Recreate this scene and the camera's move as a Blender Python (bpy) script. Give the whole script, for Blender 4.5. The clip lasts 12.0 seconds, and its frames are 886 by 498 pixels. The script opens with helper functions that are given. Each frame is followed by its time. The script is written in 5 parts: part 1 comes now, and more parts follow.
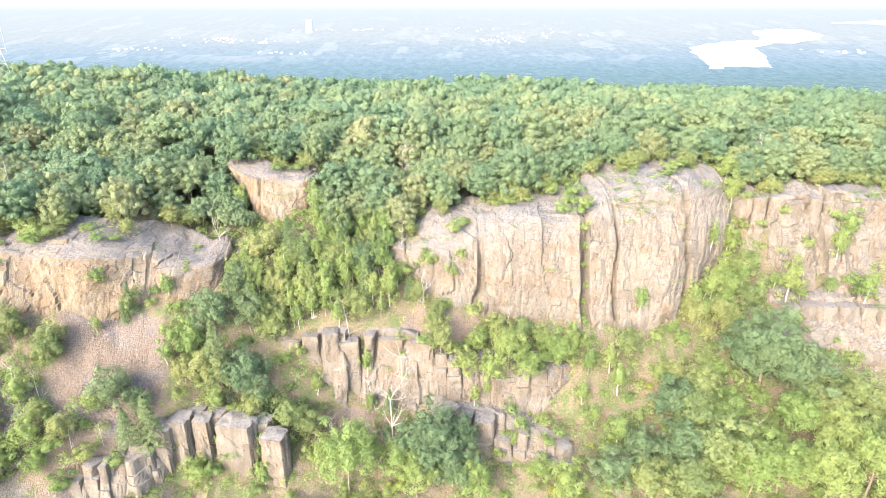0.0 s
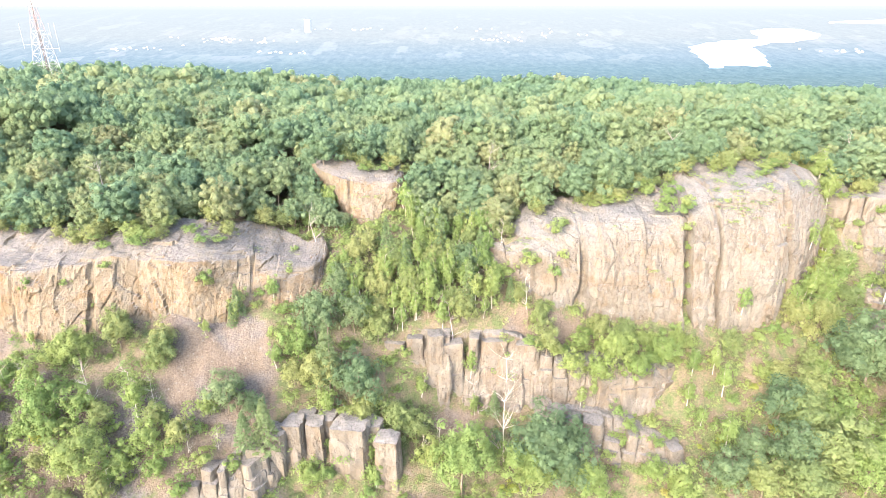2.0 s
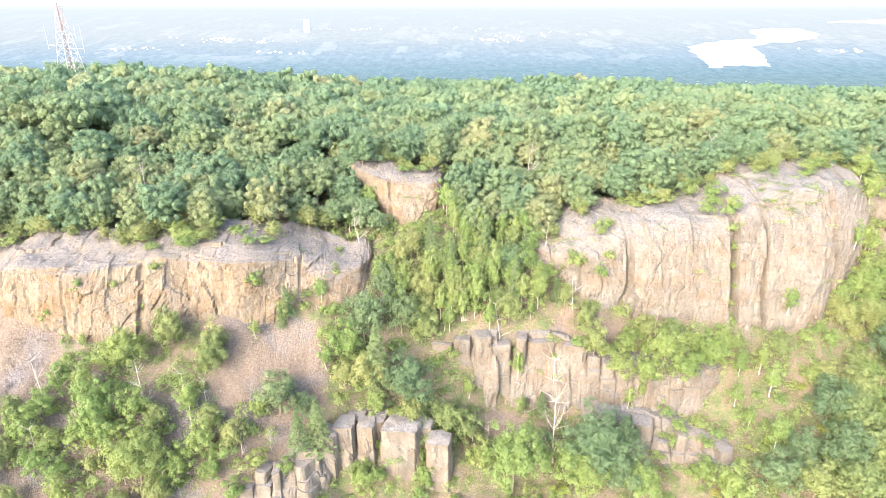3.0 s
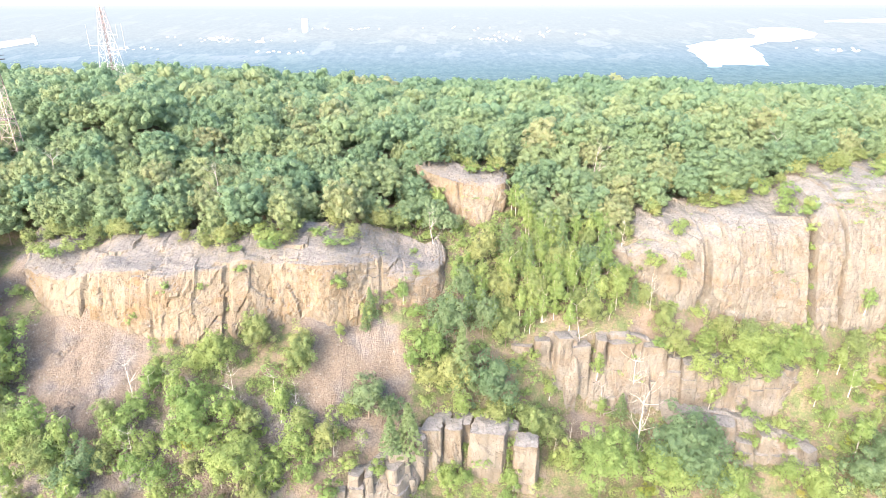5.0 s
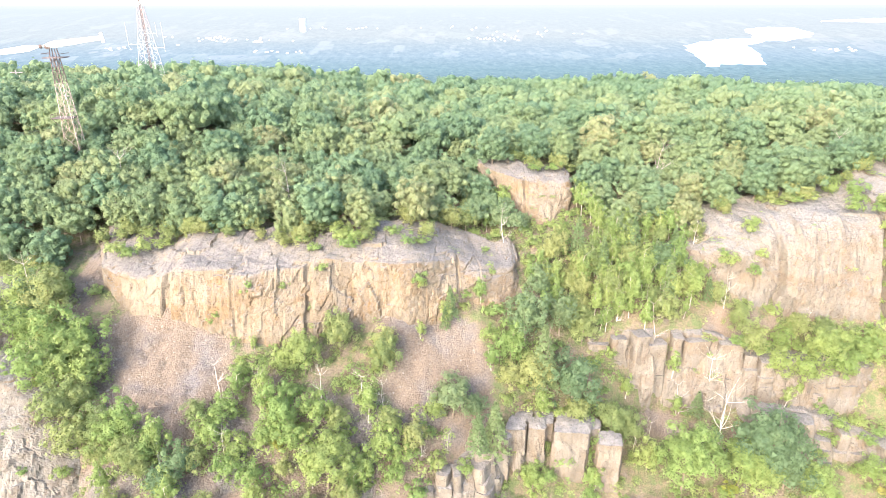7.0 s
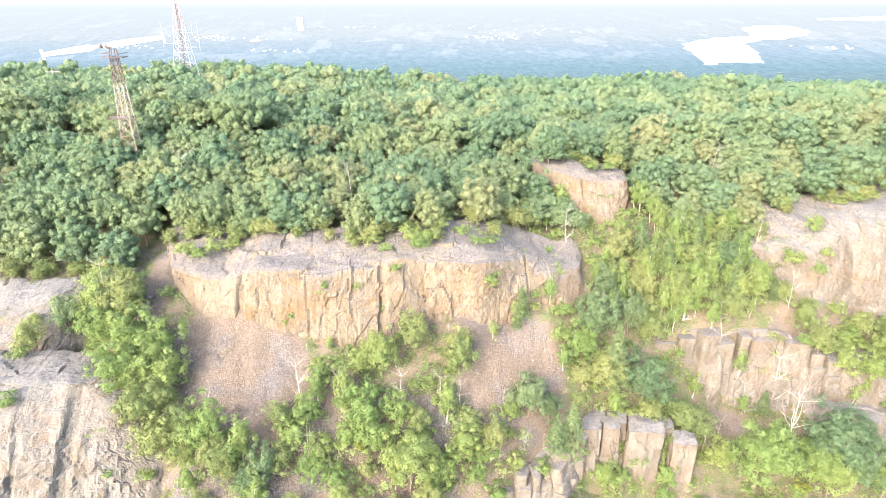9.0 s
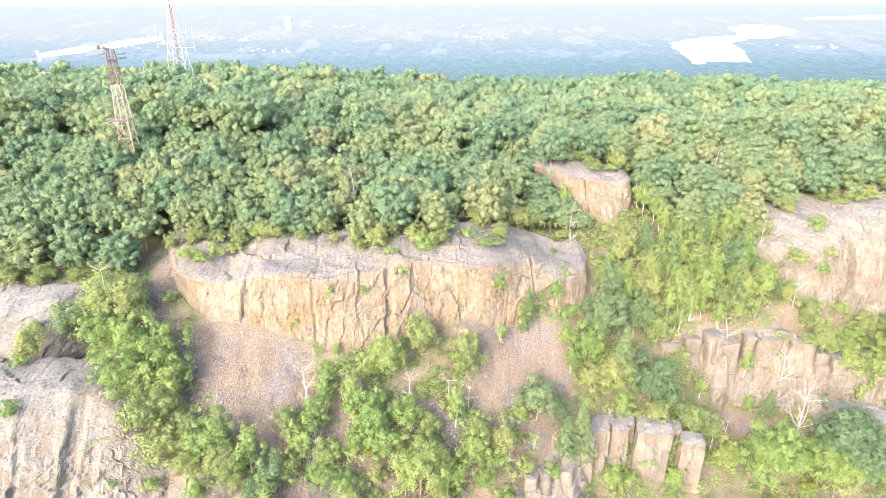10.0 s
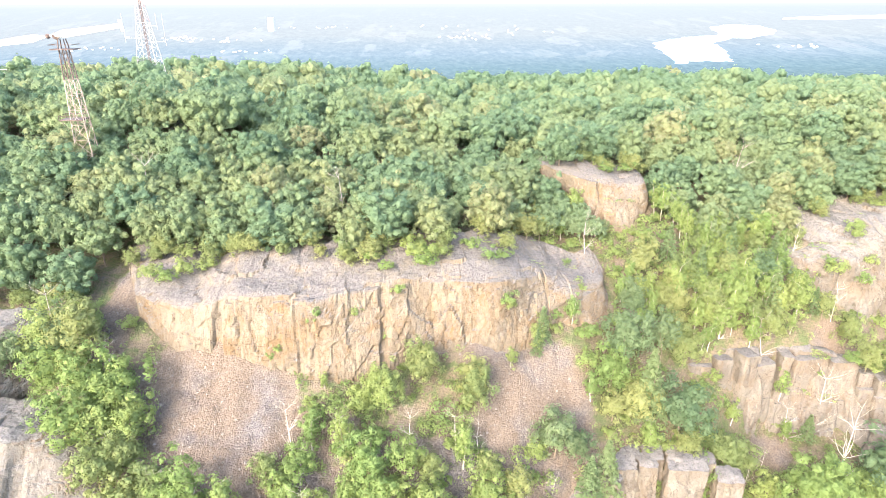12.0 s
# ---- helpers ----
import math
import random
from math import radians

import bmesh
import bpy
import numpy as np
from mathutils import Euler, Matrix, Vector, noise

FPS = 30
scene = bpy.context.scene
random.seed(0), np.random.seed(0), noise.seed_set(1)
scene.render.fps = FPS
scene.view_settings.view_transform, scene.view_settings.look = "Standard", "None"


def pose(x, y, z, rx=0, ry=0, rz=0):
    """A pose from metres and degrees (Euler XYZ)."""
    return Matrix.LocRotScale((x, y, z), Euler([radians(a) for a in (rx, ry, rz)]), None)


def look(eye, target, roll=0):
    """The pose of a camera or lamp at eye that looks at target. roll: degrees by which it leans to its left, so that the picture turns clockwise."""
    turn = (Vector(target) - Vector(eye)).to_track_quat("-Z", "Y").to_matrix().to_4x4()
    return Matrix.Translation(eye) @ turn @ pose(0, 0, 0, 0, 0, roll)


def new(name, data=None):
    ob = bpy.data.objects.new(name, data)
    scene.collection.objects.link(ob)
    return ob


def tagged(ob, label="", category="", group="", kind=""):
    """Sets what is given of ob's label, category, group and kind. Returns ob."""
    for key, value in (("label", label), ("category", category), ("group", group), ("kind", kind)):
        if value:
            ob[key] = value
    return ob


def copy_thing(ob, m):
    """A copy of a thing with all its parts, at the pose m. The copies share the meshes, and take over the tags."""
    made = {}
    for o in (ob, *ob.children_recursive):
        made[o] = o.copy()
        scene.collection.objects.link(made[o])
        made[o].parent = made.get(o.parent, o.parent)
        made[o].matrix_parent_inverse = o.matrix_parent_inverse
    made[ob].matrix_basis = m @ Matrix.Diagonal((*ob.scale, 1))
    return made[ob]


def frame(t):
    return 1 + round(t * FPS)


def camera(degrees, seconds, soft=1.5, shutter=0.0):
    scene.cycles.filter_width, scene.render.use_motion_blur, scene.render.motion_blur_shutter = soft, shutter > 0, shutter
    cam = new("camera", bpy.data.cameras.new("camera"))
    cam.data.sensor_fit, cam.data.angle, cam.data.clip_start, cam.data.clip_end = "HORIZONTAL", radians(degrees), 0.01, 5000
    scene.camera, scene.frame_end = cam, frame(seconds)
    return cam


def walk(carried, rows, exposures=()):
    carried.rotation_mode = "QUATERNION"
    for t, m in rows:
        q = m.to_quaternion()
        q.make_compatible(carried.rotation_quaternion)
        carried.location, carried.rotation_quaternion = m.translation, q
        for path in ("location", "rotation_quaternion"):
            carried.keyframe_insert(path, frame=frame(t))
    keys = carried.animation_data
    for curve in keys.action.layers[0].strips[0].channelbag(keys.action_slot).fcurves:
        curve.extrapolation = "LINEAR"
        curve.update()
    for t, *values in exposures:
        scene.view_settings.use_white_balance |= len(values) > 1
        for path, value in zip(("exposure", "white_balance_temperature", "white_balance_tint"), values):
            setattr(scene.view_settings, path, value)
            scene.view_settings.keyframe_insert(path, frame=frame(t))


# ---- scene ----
cam = camera(72.6, 12.0, 0.6, 0.0)
METRES, EYE, TILT, LEAN, TURN = 80.0, 70.0, -22.5, 0.0, 0.0
ROWS = [
    (0.0, 0.0, 0.0, 0.0, 0.0, 0.0, -0.0),
    (0.5, -0.0581, 0.002, 0.0006, -0.07, 0.01, 0.04),
    (1.0, -0.1157, 0.0042, 0.002, -0.16, -0.01, 0.1),
    (1.5, -0.1722, 0.0063, 0.0027, -0.26, -0.02, 0.12),
    (2.0, -0.227, 0.0081, 0.0038, -0.35, -0.04, 0.16),
    (2.5, -0.2797, 0.0099, 0.0048, -0.44, -0.06, 0.19),
    (3.0, -0.3292, 0.0115, 0.0057, -0.52, -0.05, 0.24),
    (5.0, -0.5029, 0.0174, 0.011, -0.85, -0.1, 0.4),
    (5.5, -0.5446, 0.0191, 0.0121, -0.94, -0.11, 0.43),
    (6.0, -0.5861, 0.021, 0.0127, -1.03, -0.11, 0.45),
    (6.5, -0.6273, 0.0237, 0.0113, -1.13, -0.11, 0.5),
    (7.0, -0.6678, 0.0266, 0.0092, -1.21, -0.12, 0.54),
    (9.0, -0.815, 0.0326, 0.0134, -1.56, -0.25, 0.71),
    (9.5, -0.8338, 0.0333, 0.0146, -1.79, -0.29, 0.81),
    (10.0, -0.8461, 0.0433, 0.0194, -2.51, -0.31, 1.09),
    (10.5, -0.8546, 0.0654, 0.0283, -3.0, -0.32, 1.33),
    (11.0, -0.8604, 0.0982, 0.0334, -3.62, -0.29, 1.59),
    (11.5, -0.8643, 0.1403, 0.0372, -3.79, -0.27, 1.68),
    (12.0, -0.866, 0.1872, 0.0419, -3.85, -0.25, 1.72),
]
walk(cam, [(t, pose(0, 0, EYE, TILT, LEAN, TURN) @ pose(METRES * x, METRES * y, METRES * z, 90 + pitch, roll, yaw)) for t, x, y, z, yaw, pitch, roll in ROWS],
     [(0.0, 3.08), (12.0, 3.08)])

# ---------------------------------------------------------------- world, sun
SUN_DIR = Vector((-0.56, -0.84, 0.64)).normalized()      # towards the sun
world = bpy.data.worlds.new("world")
scene.world = world
world.use_nodes = True
wn = world.node_tree.nodes
sky = wn.new("ShaderNodeTexSky")
sky.sky_type = "NISHITA"
sky.sun_disc = False
sky.sun_elevation = math.asin(SUN_DIR.z)
sky.sun_rotation = math.atan2(SUN_DIR.x, SUN_DIR.y)
sky.air_density, sky.dust_density = 1.0, 2.5
wn["Background"].inputs["Strength"].default_value = 0.15
world.node_tree.links.new(sky.outputs["Color"], wn["Background"].inputs["Color"])
sun = new("sun", bpy.data.lights.new("sun", "SUN"))
sun.data.energy, sun.data.angle, sun.data.color = 0.94, radians(20.0), (1.0, 0.885, 0.745)
sun.matrix_world = look(SUN_DIR * 400, (0, 0, 0))

# ---------------------------------------------------------------- numbers and noise
def hashed(ix, iy, s):
    n = (ix.astype(np.int64) * 374761393 + iy.astype(np.int64) * 668265263 + s * 974634777) & 0x7FFFFFFF
    n = ((n ^ (n >> 13)) * 1274126177) & 0x7FFFFFFF
    n = ((n ^ (n >> 16)) * 2246822519) & 0x7FFFFFFF
    return ((n ^ (n >> 15)) & 0xFFFFFF) / 16777216.0


def value(x, y, s=0):
    x, y = np.asarray(x, float), np.asarray(y, float)
    ix, iy = np.floor(x), np.floor(y)
    fx, fy = x - ix, y - iy
    fx, fy = fx * fx * (3 - 2 * fx), fy * fy * (3 - 2 * fy)
    a, b = hashed(ix, iy, s), hashed(ix + 1, iy, s)
    c, d = hashed(ix, iy + 1, s), hashed(ix + 1, iy + 1, s)
    return (a + (b - a) * fx) * (1 - fy) + (c + (d - c) * fx) * fy - 0.5


def fbm(x, y, s=0, octaves=4):
    total, amp = 0, 1.0
    for k in range(octaves):
        total = total + amp * value(np.asarray(x) * 2 ** k, np.asarray(y) * 2 ** k, s + k)
        amp *= 0.5
    return total


def cells(x, y, s=0):
    """Nearest cell's random number, a second one, the way to the cell's border, and a slant of the cell's own."""
    ix, iy = np.floor(x), np.floor(y)
    f1, f2 = np.full(x.shape, 9.0), np.full(x.shape, 9.0)
    r1, r2, tilt = np.zeros(x.shape), np.zeros(x.shape), np.zeros(x.shape)
    for dx in (-1, 0, 1):
        for dy in (-1, 0, 1):
            cx, cy = ix + dx, iy + dy
            px, py = cx + 0.1 + 0.8 * hashed(cx, cy, s), cy + 0.1 + 0.8 * hashed(cx, cy, s + 7)
            d = np.hypot(px - x, py - y)
            near = d < f1
            f2 = np.where(near, f1, np.minimum(f2, d))
            r1 = np.where(near, hashed(cx, cy, s + 13), r1)
            r2 = np.where(near, hashed(cx, cy, s + 29), r2)
            tilt = np.where(near, (hashed(cx, cy, s + 31) - 0.5) * (x - px) + (hashed(cx, cy, s + 37) - 0.5) * (y - py), tilt)
            f1 = np.where(near, d, f1)
    return r1, r2, f2 - f1, tilt


def smooth(a, lo, hi):
    t = np.clip((np.asarray(a, float) - lo) / (hi - lo), 0, 1)
    return t * t * (3 - 2 * t)


# ---------------------------------------------------------------- meshes
def mesh_from(name, verts, faces, material, shade=False):
    me = bpy.data.meshes.new(name)
    verts = np.asarray(verts, np.float32)
    faces = np.asarray(faces, np.int32)
    k = faces.shape[1]
    me.vertices.add(len(verts))
    me.vertices.foreach_set("co", verts.ravel())
    me.loops.add(faces.size)
    me.loops.foreach_set("vertex_index", faces.ravel())
    me.polygons.add(len(faces))
    me.polygons.foreach_set("loop_start", np.arange(0, faces.size, k, dtype=np.int32))
    me.polygons.foreach_set("use_smooth", np.full(len(faces), shade, dtype=bool))
    me.update(calc_edges=True)
    me.validate()
    me.materials.append(material)
    return me


def put(name, me, parent=None, label="", category="", group="", kind="", m=None):
    ob = new(name, me)
    if parent:
        ob.parent = parent
    if m is not None:
        ob.matrix_world = m
    return tagged(ob, label, category, group, kind)


def part(name, bm, material, parent, label=""):
    me = bpy.data.meshes.new(name)
    bm.to_mesh(me)
    bm.free()
    me.materials.append(material)
    return put(name, me, parent, label)


def grid_faces(nu, nv):
    i = np.arange((nu - 1) * (nv - 1))
    a = (i // (nv - 1)) * nv + i % (nv - 1)
    return np.stack([a, a + nv, a + nv + 1, a + 1], 1)


# ---------------------------------------------------------------- materials
def material(name):
    mat = bpy.data.materials.new(name)
    mat.use_nodes = True
    nt = mat.node_tree
    return mat, nt, nt.nodes["Principled BSDF"]


def node(nt, kind, inputs=(), **settings):
    n = nt.nodes.new("ShaderNode" + kind)
    for k, v in settings.items():
        setattr(n, k, v)
    for k, v in dict(inputs).items():
        if isinstance(v, bpy.types.NodeSocket):
            nt.links.new(v, n.inputs[k])
        else:
            n.inputs[k].default_value = v
    return n


def ramp(nt, fac, stops):
    n = nt.nodes.new("ShaderNodeValToRGB")
    while len(n.color_ramp.elements) < len(stops):
        n.color_ramp.elements.new(0.5)
    for e, (p, c) in zip(n.color_ramp.elements, stops):
        e.position, e.color = p, (*c, 1)
    nt.links.new(fac, n.inputs[0])
    return n.outputs[0]


def mix(nt, fac, a, b):
    n = nt.nodes.new("ShaderNodeMix")
    n.data_type = "RGBA"
    for sock, v in ((n.inputs[0], fac), (n.inputs[6], a), (n.inputs[7], b)):
        if isinstance(v, bpy.types.NodeSocket):
            nt.links.new(v, sock)
        else:
            sock.default_value = v if isinstance(v, float) else (*v, 1)
    return n.outputs[2]


def math_node(nt, op, a, b=0.0, c=0.0):
    n = nt.nodes.new("ShaderNodeMath")
    n.operation = op
    for sock, v in zip(n.inputs, (a, b, c)):
        if isinstance(v, bpy.types.NodeSocket):
            nt.links.new(v, sock)
        else:
            sock.default_value = v
    return n.outputs[0]


def noise_tex(nt, vec, scale, detail=4.0, rough=0.6, stretch=(1, 1, 1)):
    if stretch != (1, 1, 1):
        vec = node(nt, "Mapping", {"Vector": vec, "Scale": stretch}).outputs[0]
    return node(nt, "TexNoise", {"Vector": vec, "Scale": scale, "Detail": detail, "Roughness": rough}).outputs[0]


def rock_material(name, pale, tan, rust, top):
    """Weathered traprock: cream and tan faces broken by fine joints, rust washes, grey lichen on what lies flat."""
    mat, nt, bsdf = material(name)
    geo = node(nt, "NewGeometry")
    pos, nor = geo.outputs["Position"], geo.outputs["Normal"]
    warp = node(nt, "TexNoise", {"Vector": pos, "Scale": 0.55, "Detail": 4.0, "Roughness": 0.6}).outputs["Color"]
    warp = node(nt, "VectorMath", {0: warp, 1: (0.5, 0.5, 0.5)}, operation="SUBTRACT").outputs[0]
    warp = node(nt, "VectorMath", {0: warp, "Scale": 2.2}, operation="SCALE").outputs[0]
    bent = node(nt, "VectorMath", {0: pos, 1: warp}, operation="ADD").outputs[0]
    big = noise_tex(nt, pos, 0.12, 3)
    streak = noise_tex(nt, bent, 1.0, 7, 0.72, (1.7, 1.7, 0.22))
    grain = noise_tex(nt, pos, 2.6, 7, 0.75)
    col = ramp(nt, streak, [(0.34, rust), (0.46, tan), (0.60, pale)])
    col = mix(nt, ramp(nt, big, [(0.42, (0, 0, 0)), (0.62, (0.8, 0.8, 0.8))]), col, pale)
    stain = noise_tex(nt, bent, 0.30, 5, 0.65, (1, 1, 0.5))
    col = mix(nt, ramp(nt, stain, [(0.53, (0, 0, 0)), (0.66, (0.8, 0.8, 0.8))]), col, rust)
    band = noise_tex(nt, bent, 1.0, 4, 0.6, (0.05, 0.05, 0.26))
    col = mix(nt, ramp(nt, band, [(0.54, (0, 0, 0)), (0.64, (0.5, 0.5, 0.5))]), col, rust)
    # facets between joints differ a little in tone
    joint_at = node(nt, "Mapping", {"Vector": bent, "Scale": (0.95, 0.95, 0.42)}).outputs[0]
    facet = node(nt, "TexVoronoi", {"Vector": joint_at, "Scale": 1.0})
    tone = node(nt, "SeparateXYZ", {0: facet.outputs["Color"]}).outputs[0]
    col = mix(nt, math_node(nt, "MULTIPLY", math_node(nt, "POWER", tone, 2.0), 0.55), col, tuple(0.62 * c for c in tan))
    z = node(nt, "SeparateXYZ", {0: nor}).outputs[2]
    z = math_node(nt, "ADD", z, math_node(nt, "MULTIPLY", math_node(nt, "SUBTRACT", grain, 0.5), 0.5))
    lichen = ramp(nt, grain, [(0.36, tuple(c * 0.62 for c in top)), (0.47, tuple(c * 0.9 for c in top)), (0.62, tuple(c * 1.12 for c in top))])
    patch = noise_tex(nt, bent, 0.5, 5, 0.65)
    lichen = mix(nt, ramp(nt, patch, [(0.50, (0, 0, 0)), (0.62, (0.6, 0.6, 0.6))]), lichen, pale)
    col = mix(nt, ramp(nt, z, [(0.62, (0, 0, 0)), (0.86, (1, 1, 1))]), col, lichen)
    blotch = noise_tex(nt, bent, 0.8, 6, 0.72, (1, 1, 0.55))
    col = mix(nt, ramp(nt, blotch, [(0.52, (0, 0, 0)), (0.64, (0.5, 0.5, 0.5))]), col, tuple(0.8 * c for c in top))
    line = node(nt, "TexVoronoi", {"Vector": joint_at, "Scale": 1.0}, feature="DISTANCE_TO_EDGE").outputs["Distance"]
    fine_at = node(nt, "Mapping", {"Vector": bent, "Scale": (2.6, 2.6, 0.8)}).outputs[0]
    hair = node(nt, "TexVoronoi", {"Vector": fine_at, "Scale": 1.0}, feature="DISTANCE_TO_EDGE").outputs["Distance"]
    some = ramp(nt, blotch, [(0.40, (1, 1, 1)), (0.52, (0, 0, 0))])
    crack = ramp(nt, line, [(0.0, (0.30, 0.26, 0.24)), (0.035, (1, 1, 1))])
    crack2 = ramp(nt, hair, [(0.0, (0.50, 0.46, 0.43)), (0.06, (1, 1, 1))])
    dark = ramp(nt, grain, [(0.28, (0.5, 0.46, 0.44)), (0.40, (0.9, 0.89, 0.88)), (0.52, (1, 1, 1))])
    for fac, shade in ((0.85, dark), (math_node(nt, "MULTIPLY", some, 0.8), crack), (0.22, crack2)):
        m = node(nt, "Mix", {0: fac}, data_type="RGBA", blend_type="MULTIPLY")
        nt.links.new(col, m.inputs[6])
        nt.links.new(shade, m.inputs[7])
        col = m.outputs[2]
    nt.links.new(col, bsdf.inputs["Base Color"])
    bsdf.inputs["Roughness"].default_value = 0.92
    bsdf.inputs["Specular IOR Level"].default_value = 0.2
    beds = noise_tex(nt, bent, 1.0, 6, 0.7, (0.25, 0.25, 2.2))
    fine = noise_tex(nt, pos, 2.2, 8, 0.75, (1, 1, 0.45))
    height = math_node(nt, "ADD", math_node(nt, "MULTIPLY", fine, 0.5), math_node(nt, "MULTIPLY", beds, 0.4))
    height = math_node(nt, "ADD", height, math_node(nt, "MULTIPLY", tone, 0.8))
    height = math_node(nt, "ADD", height, math_node(nt, "MULTIPLY", math_node(nt, "MINIMUM", hair, 0.12), 0.6))
    bump = node(nt, "Bump", {"Height": height, "Strength": 0.9, "Distance": 0.5})
    nt.links.new(bump.outputs[0], bsdf.inputs["Normal"])
    return mat


def leaf_material(name, stops, island=0.24, reach=0.6):
    """Leaves, each tree of its own hue and each leaf a little off it, with light shining through."""
    mat, nt, bsdf = material(name)
    info = node(nt, "ObjectInfo").outputs["Random"]
    tint = node(nt, "Attribute", attribute_name="tint").outputs["Fac"]
    own = math_node(nt, "FRACT", math_node(nt, "ADD", info, tint))
    geo = node(nt, "NewGeometry")
    isl = geo.outputs["Random Per Island"]
    leaf = node(nt, "TexVoronoi", {"Vector": geo.outputs["Position"], "Scale": 4.6})
    one = node(nt, "SeparateXYZ", {0: leaf.outputs["Color"]}).outputs[0]
    fac = math_node(nt, "ADD", math_node(nt, "MULTIPLY", own, 1 - island), math_node(nt, "MULTIPLY", isl, island * 0.5))
    fac = math_node(nt, "ADD", fac, math_node(nt, "MULTIPLY", one, island * 0.5))
    col = ramp(nt, fac, stops)
    nt.links.new(col, bsdf.inputs["Base Color"])
    bsdf.inputs["Roughness"].default_value = 0.6
    bsdf.inputs["Specular IOR Level"].default_value = 0.08
    tr = node(nt, "BsdfTranslucent", {"Color": col})
    mx = node(nt, "MixShader", {0: 0.48})
    nt.links.new(bsdf.outputs[0], mx.inputs[1])
    nt.links.new(tr.outputs[0], mx.inputs[2])
    gap = node(nt, "MixShader", {0: math_node(nt, "GREATER_THAN", leaf.outputs["Distance"], reach)})
    nt.links.new(mx.outputs[0], gap.inputs[1])
    nt.links.new(node(nt, "BsdfTransparent").outputs[0], gap.inputs[2])
    nt.links.new(gap.outputs[0], nt.nodes["Material Output"].inputs["Surface"])
    return mat


def plain_material(name, colour, rough=0.8, vary=0.25, scale=3.0, metal=0.0, stretch=(1, 1, 1)):
    mat, nt, bsdf = material(name)
    pos = node(nt, "NewGeometry").outputs["Position"]
    n = noise_tex(nt, pos, scale, 5, 0.65, stretch)
    lo, hi = tuple(c * (1 - vary) for c in colour), tuple(min(1, c * (1 + vary)) for c in colour)
    nt.links.new(ramp(nt, n, [(0.3, lo), (0.7, hi)]), bsdf.inputs["Base Color"])
    bsdf.inputs["Roughness"].default_value = rough
    bsdf.inputs["Metallic"].default_value = metal
    return mat


ROCK = rock_material("traprock", (0.183, 0.152, 0.114), (0.157, 0.119, 0.080), (0.148, 0.093, 0.045), (0.157, 0.140, 0.128))
ROCK_BIG = rock_material("traprock_main", (0.167, 0.148, 0.126), (0.148, 0.125, 0.100), (0.140, 0.100, 0.065), (0.165, 0.152, 0.140))
ROCK_PALE = rock_material("traprock_pale", (0.176, 0.155, 0.131), (0.152, 0.129, 0.105), (0.137, 0.101, 0.068), (0.165, 0.151, 0.141))
ROCK_GREY = rock_material("traprock_grey", (0.175, 0.158, 0.137), (0.152, 0.133, 0.111), (0.127, 0.093, 0.061), (0.161, 0.150, 0.140))
OAK = leaf_material("oak_leaves", [(0.0, (0.118, 0.18, 0.108)), (0.3, (0.15, 0.208, 0.115)), (0.6, (0.176, 0.225, 0.118)), (0.88, (0.206, 0.237, 0.12)), (1.0, (0.24, 0.228, 0.13))], 0.13, 0.7)
GREEN = leaf_material("slope_leaves", [(0.0, (0.142, 0.186, 0.08)), (0.5, (0.2, 0.234, 0.096)), (1.0, (0.252, 0.262, 0.11))])
DARK = leaf_material("shaded_leaves", [(0.0, (0.095, 0.145, 0.08)), (0.6, (0.13, 0.182, 0.094)), (1.0, (0.17, 0.212, 0.108))])
BRIGHT = leaf_material("birch_leaves", [(0.0, (0.148, 0.216, 0.078)), (0.5, (0.192, 0.25, 0.088)), (1.0, (0.236, 0.272, 0.102))])
YELLOW = leaf_material("turning_leaves", [(0.0, (0.19, 0.245, 0.06)), (0.6, (0.245, 0.265, 0.07)), (1.0, (0.27, 0.22, 0.09))])
NEEDLES = leaf_material("pine_needles", [(0.0, (0.125, 0.18, 0.088)), (1.0, (0.19, 0.235, 0.108))])
BARK = plain_material("bark", (0.17, 0.13, 0.10), 0.95, 0.4, 6.0, 0.0, (1, 1, 0.2))
PALEBARK = plain_material("pale_bark", (0.36, 0.32, 0.28), 0.9, 0.35, 4.0, 0.0, (1, 1, 0.3))
DEADWOOD = plain_material("bare_wood", (0.36, 0.325, 0.28), 0.9, 0.25, 5.0, 0.0, (1, 1, 0.2))
GREYWOOD = plain_material("grey_twigs", (0.33, 0.28, 0.27), 0.95, 0.3, 5.0)


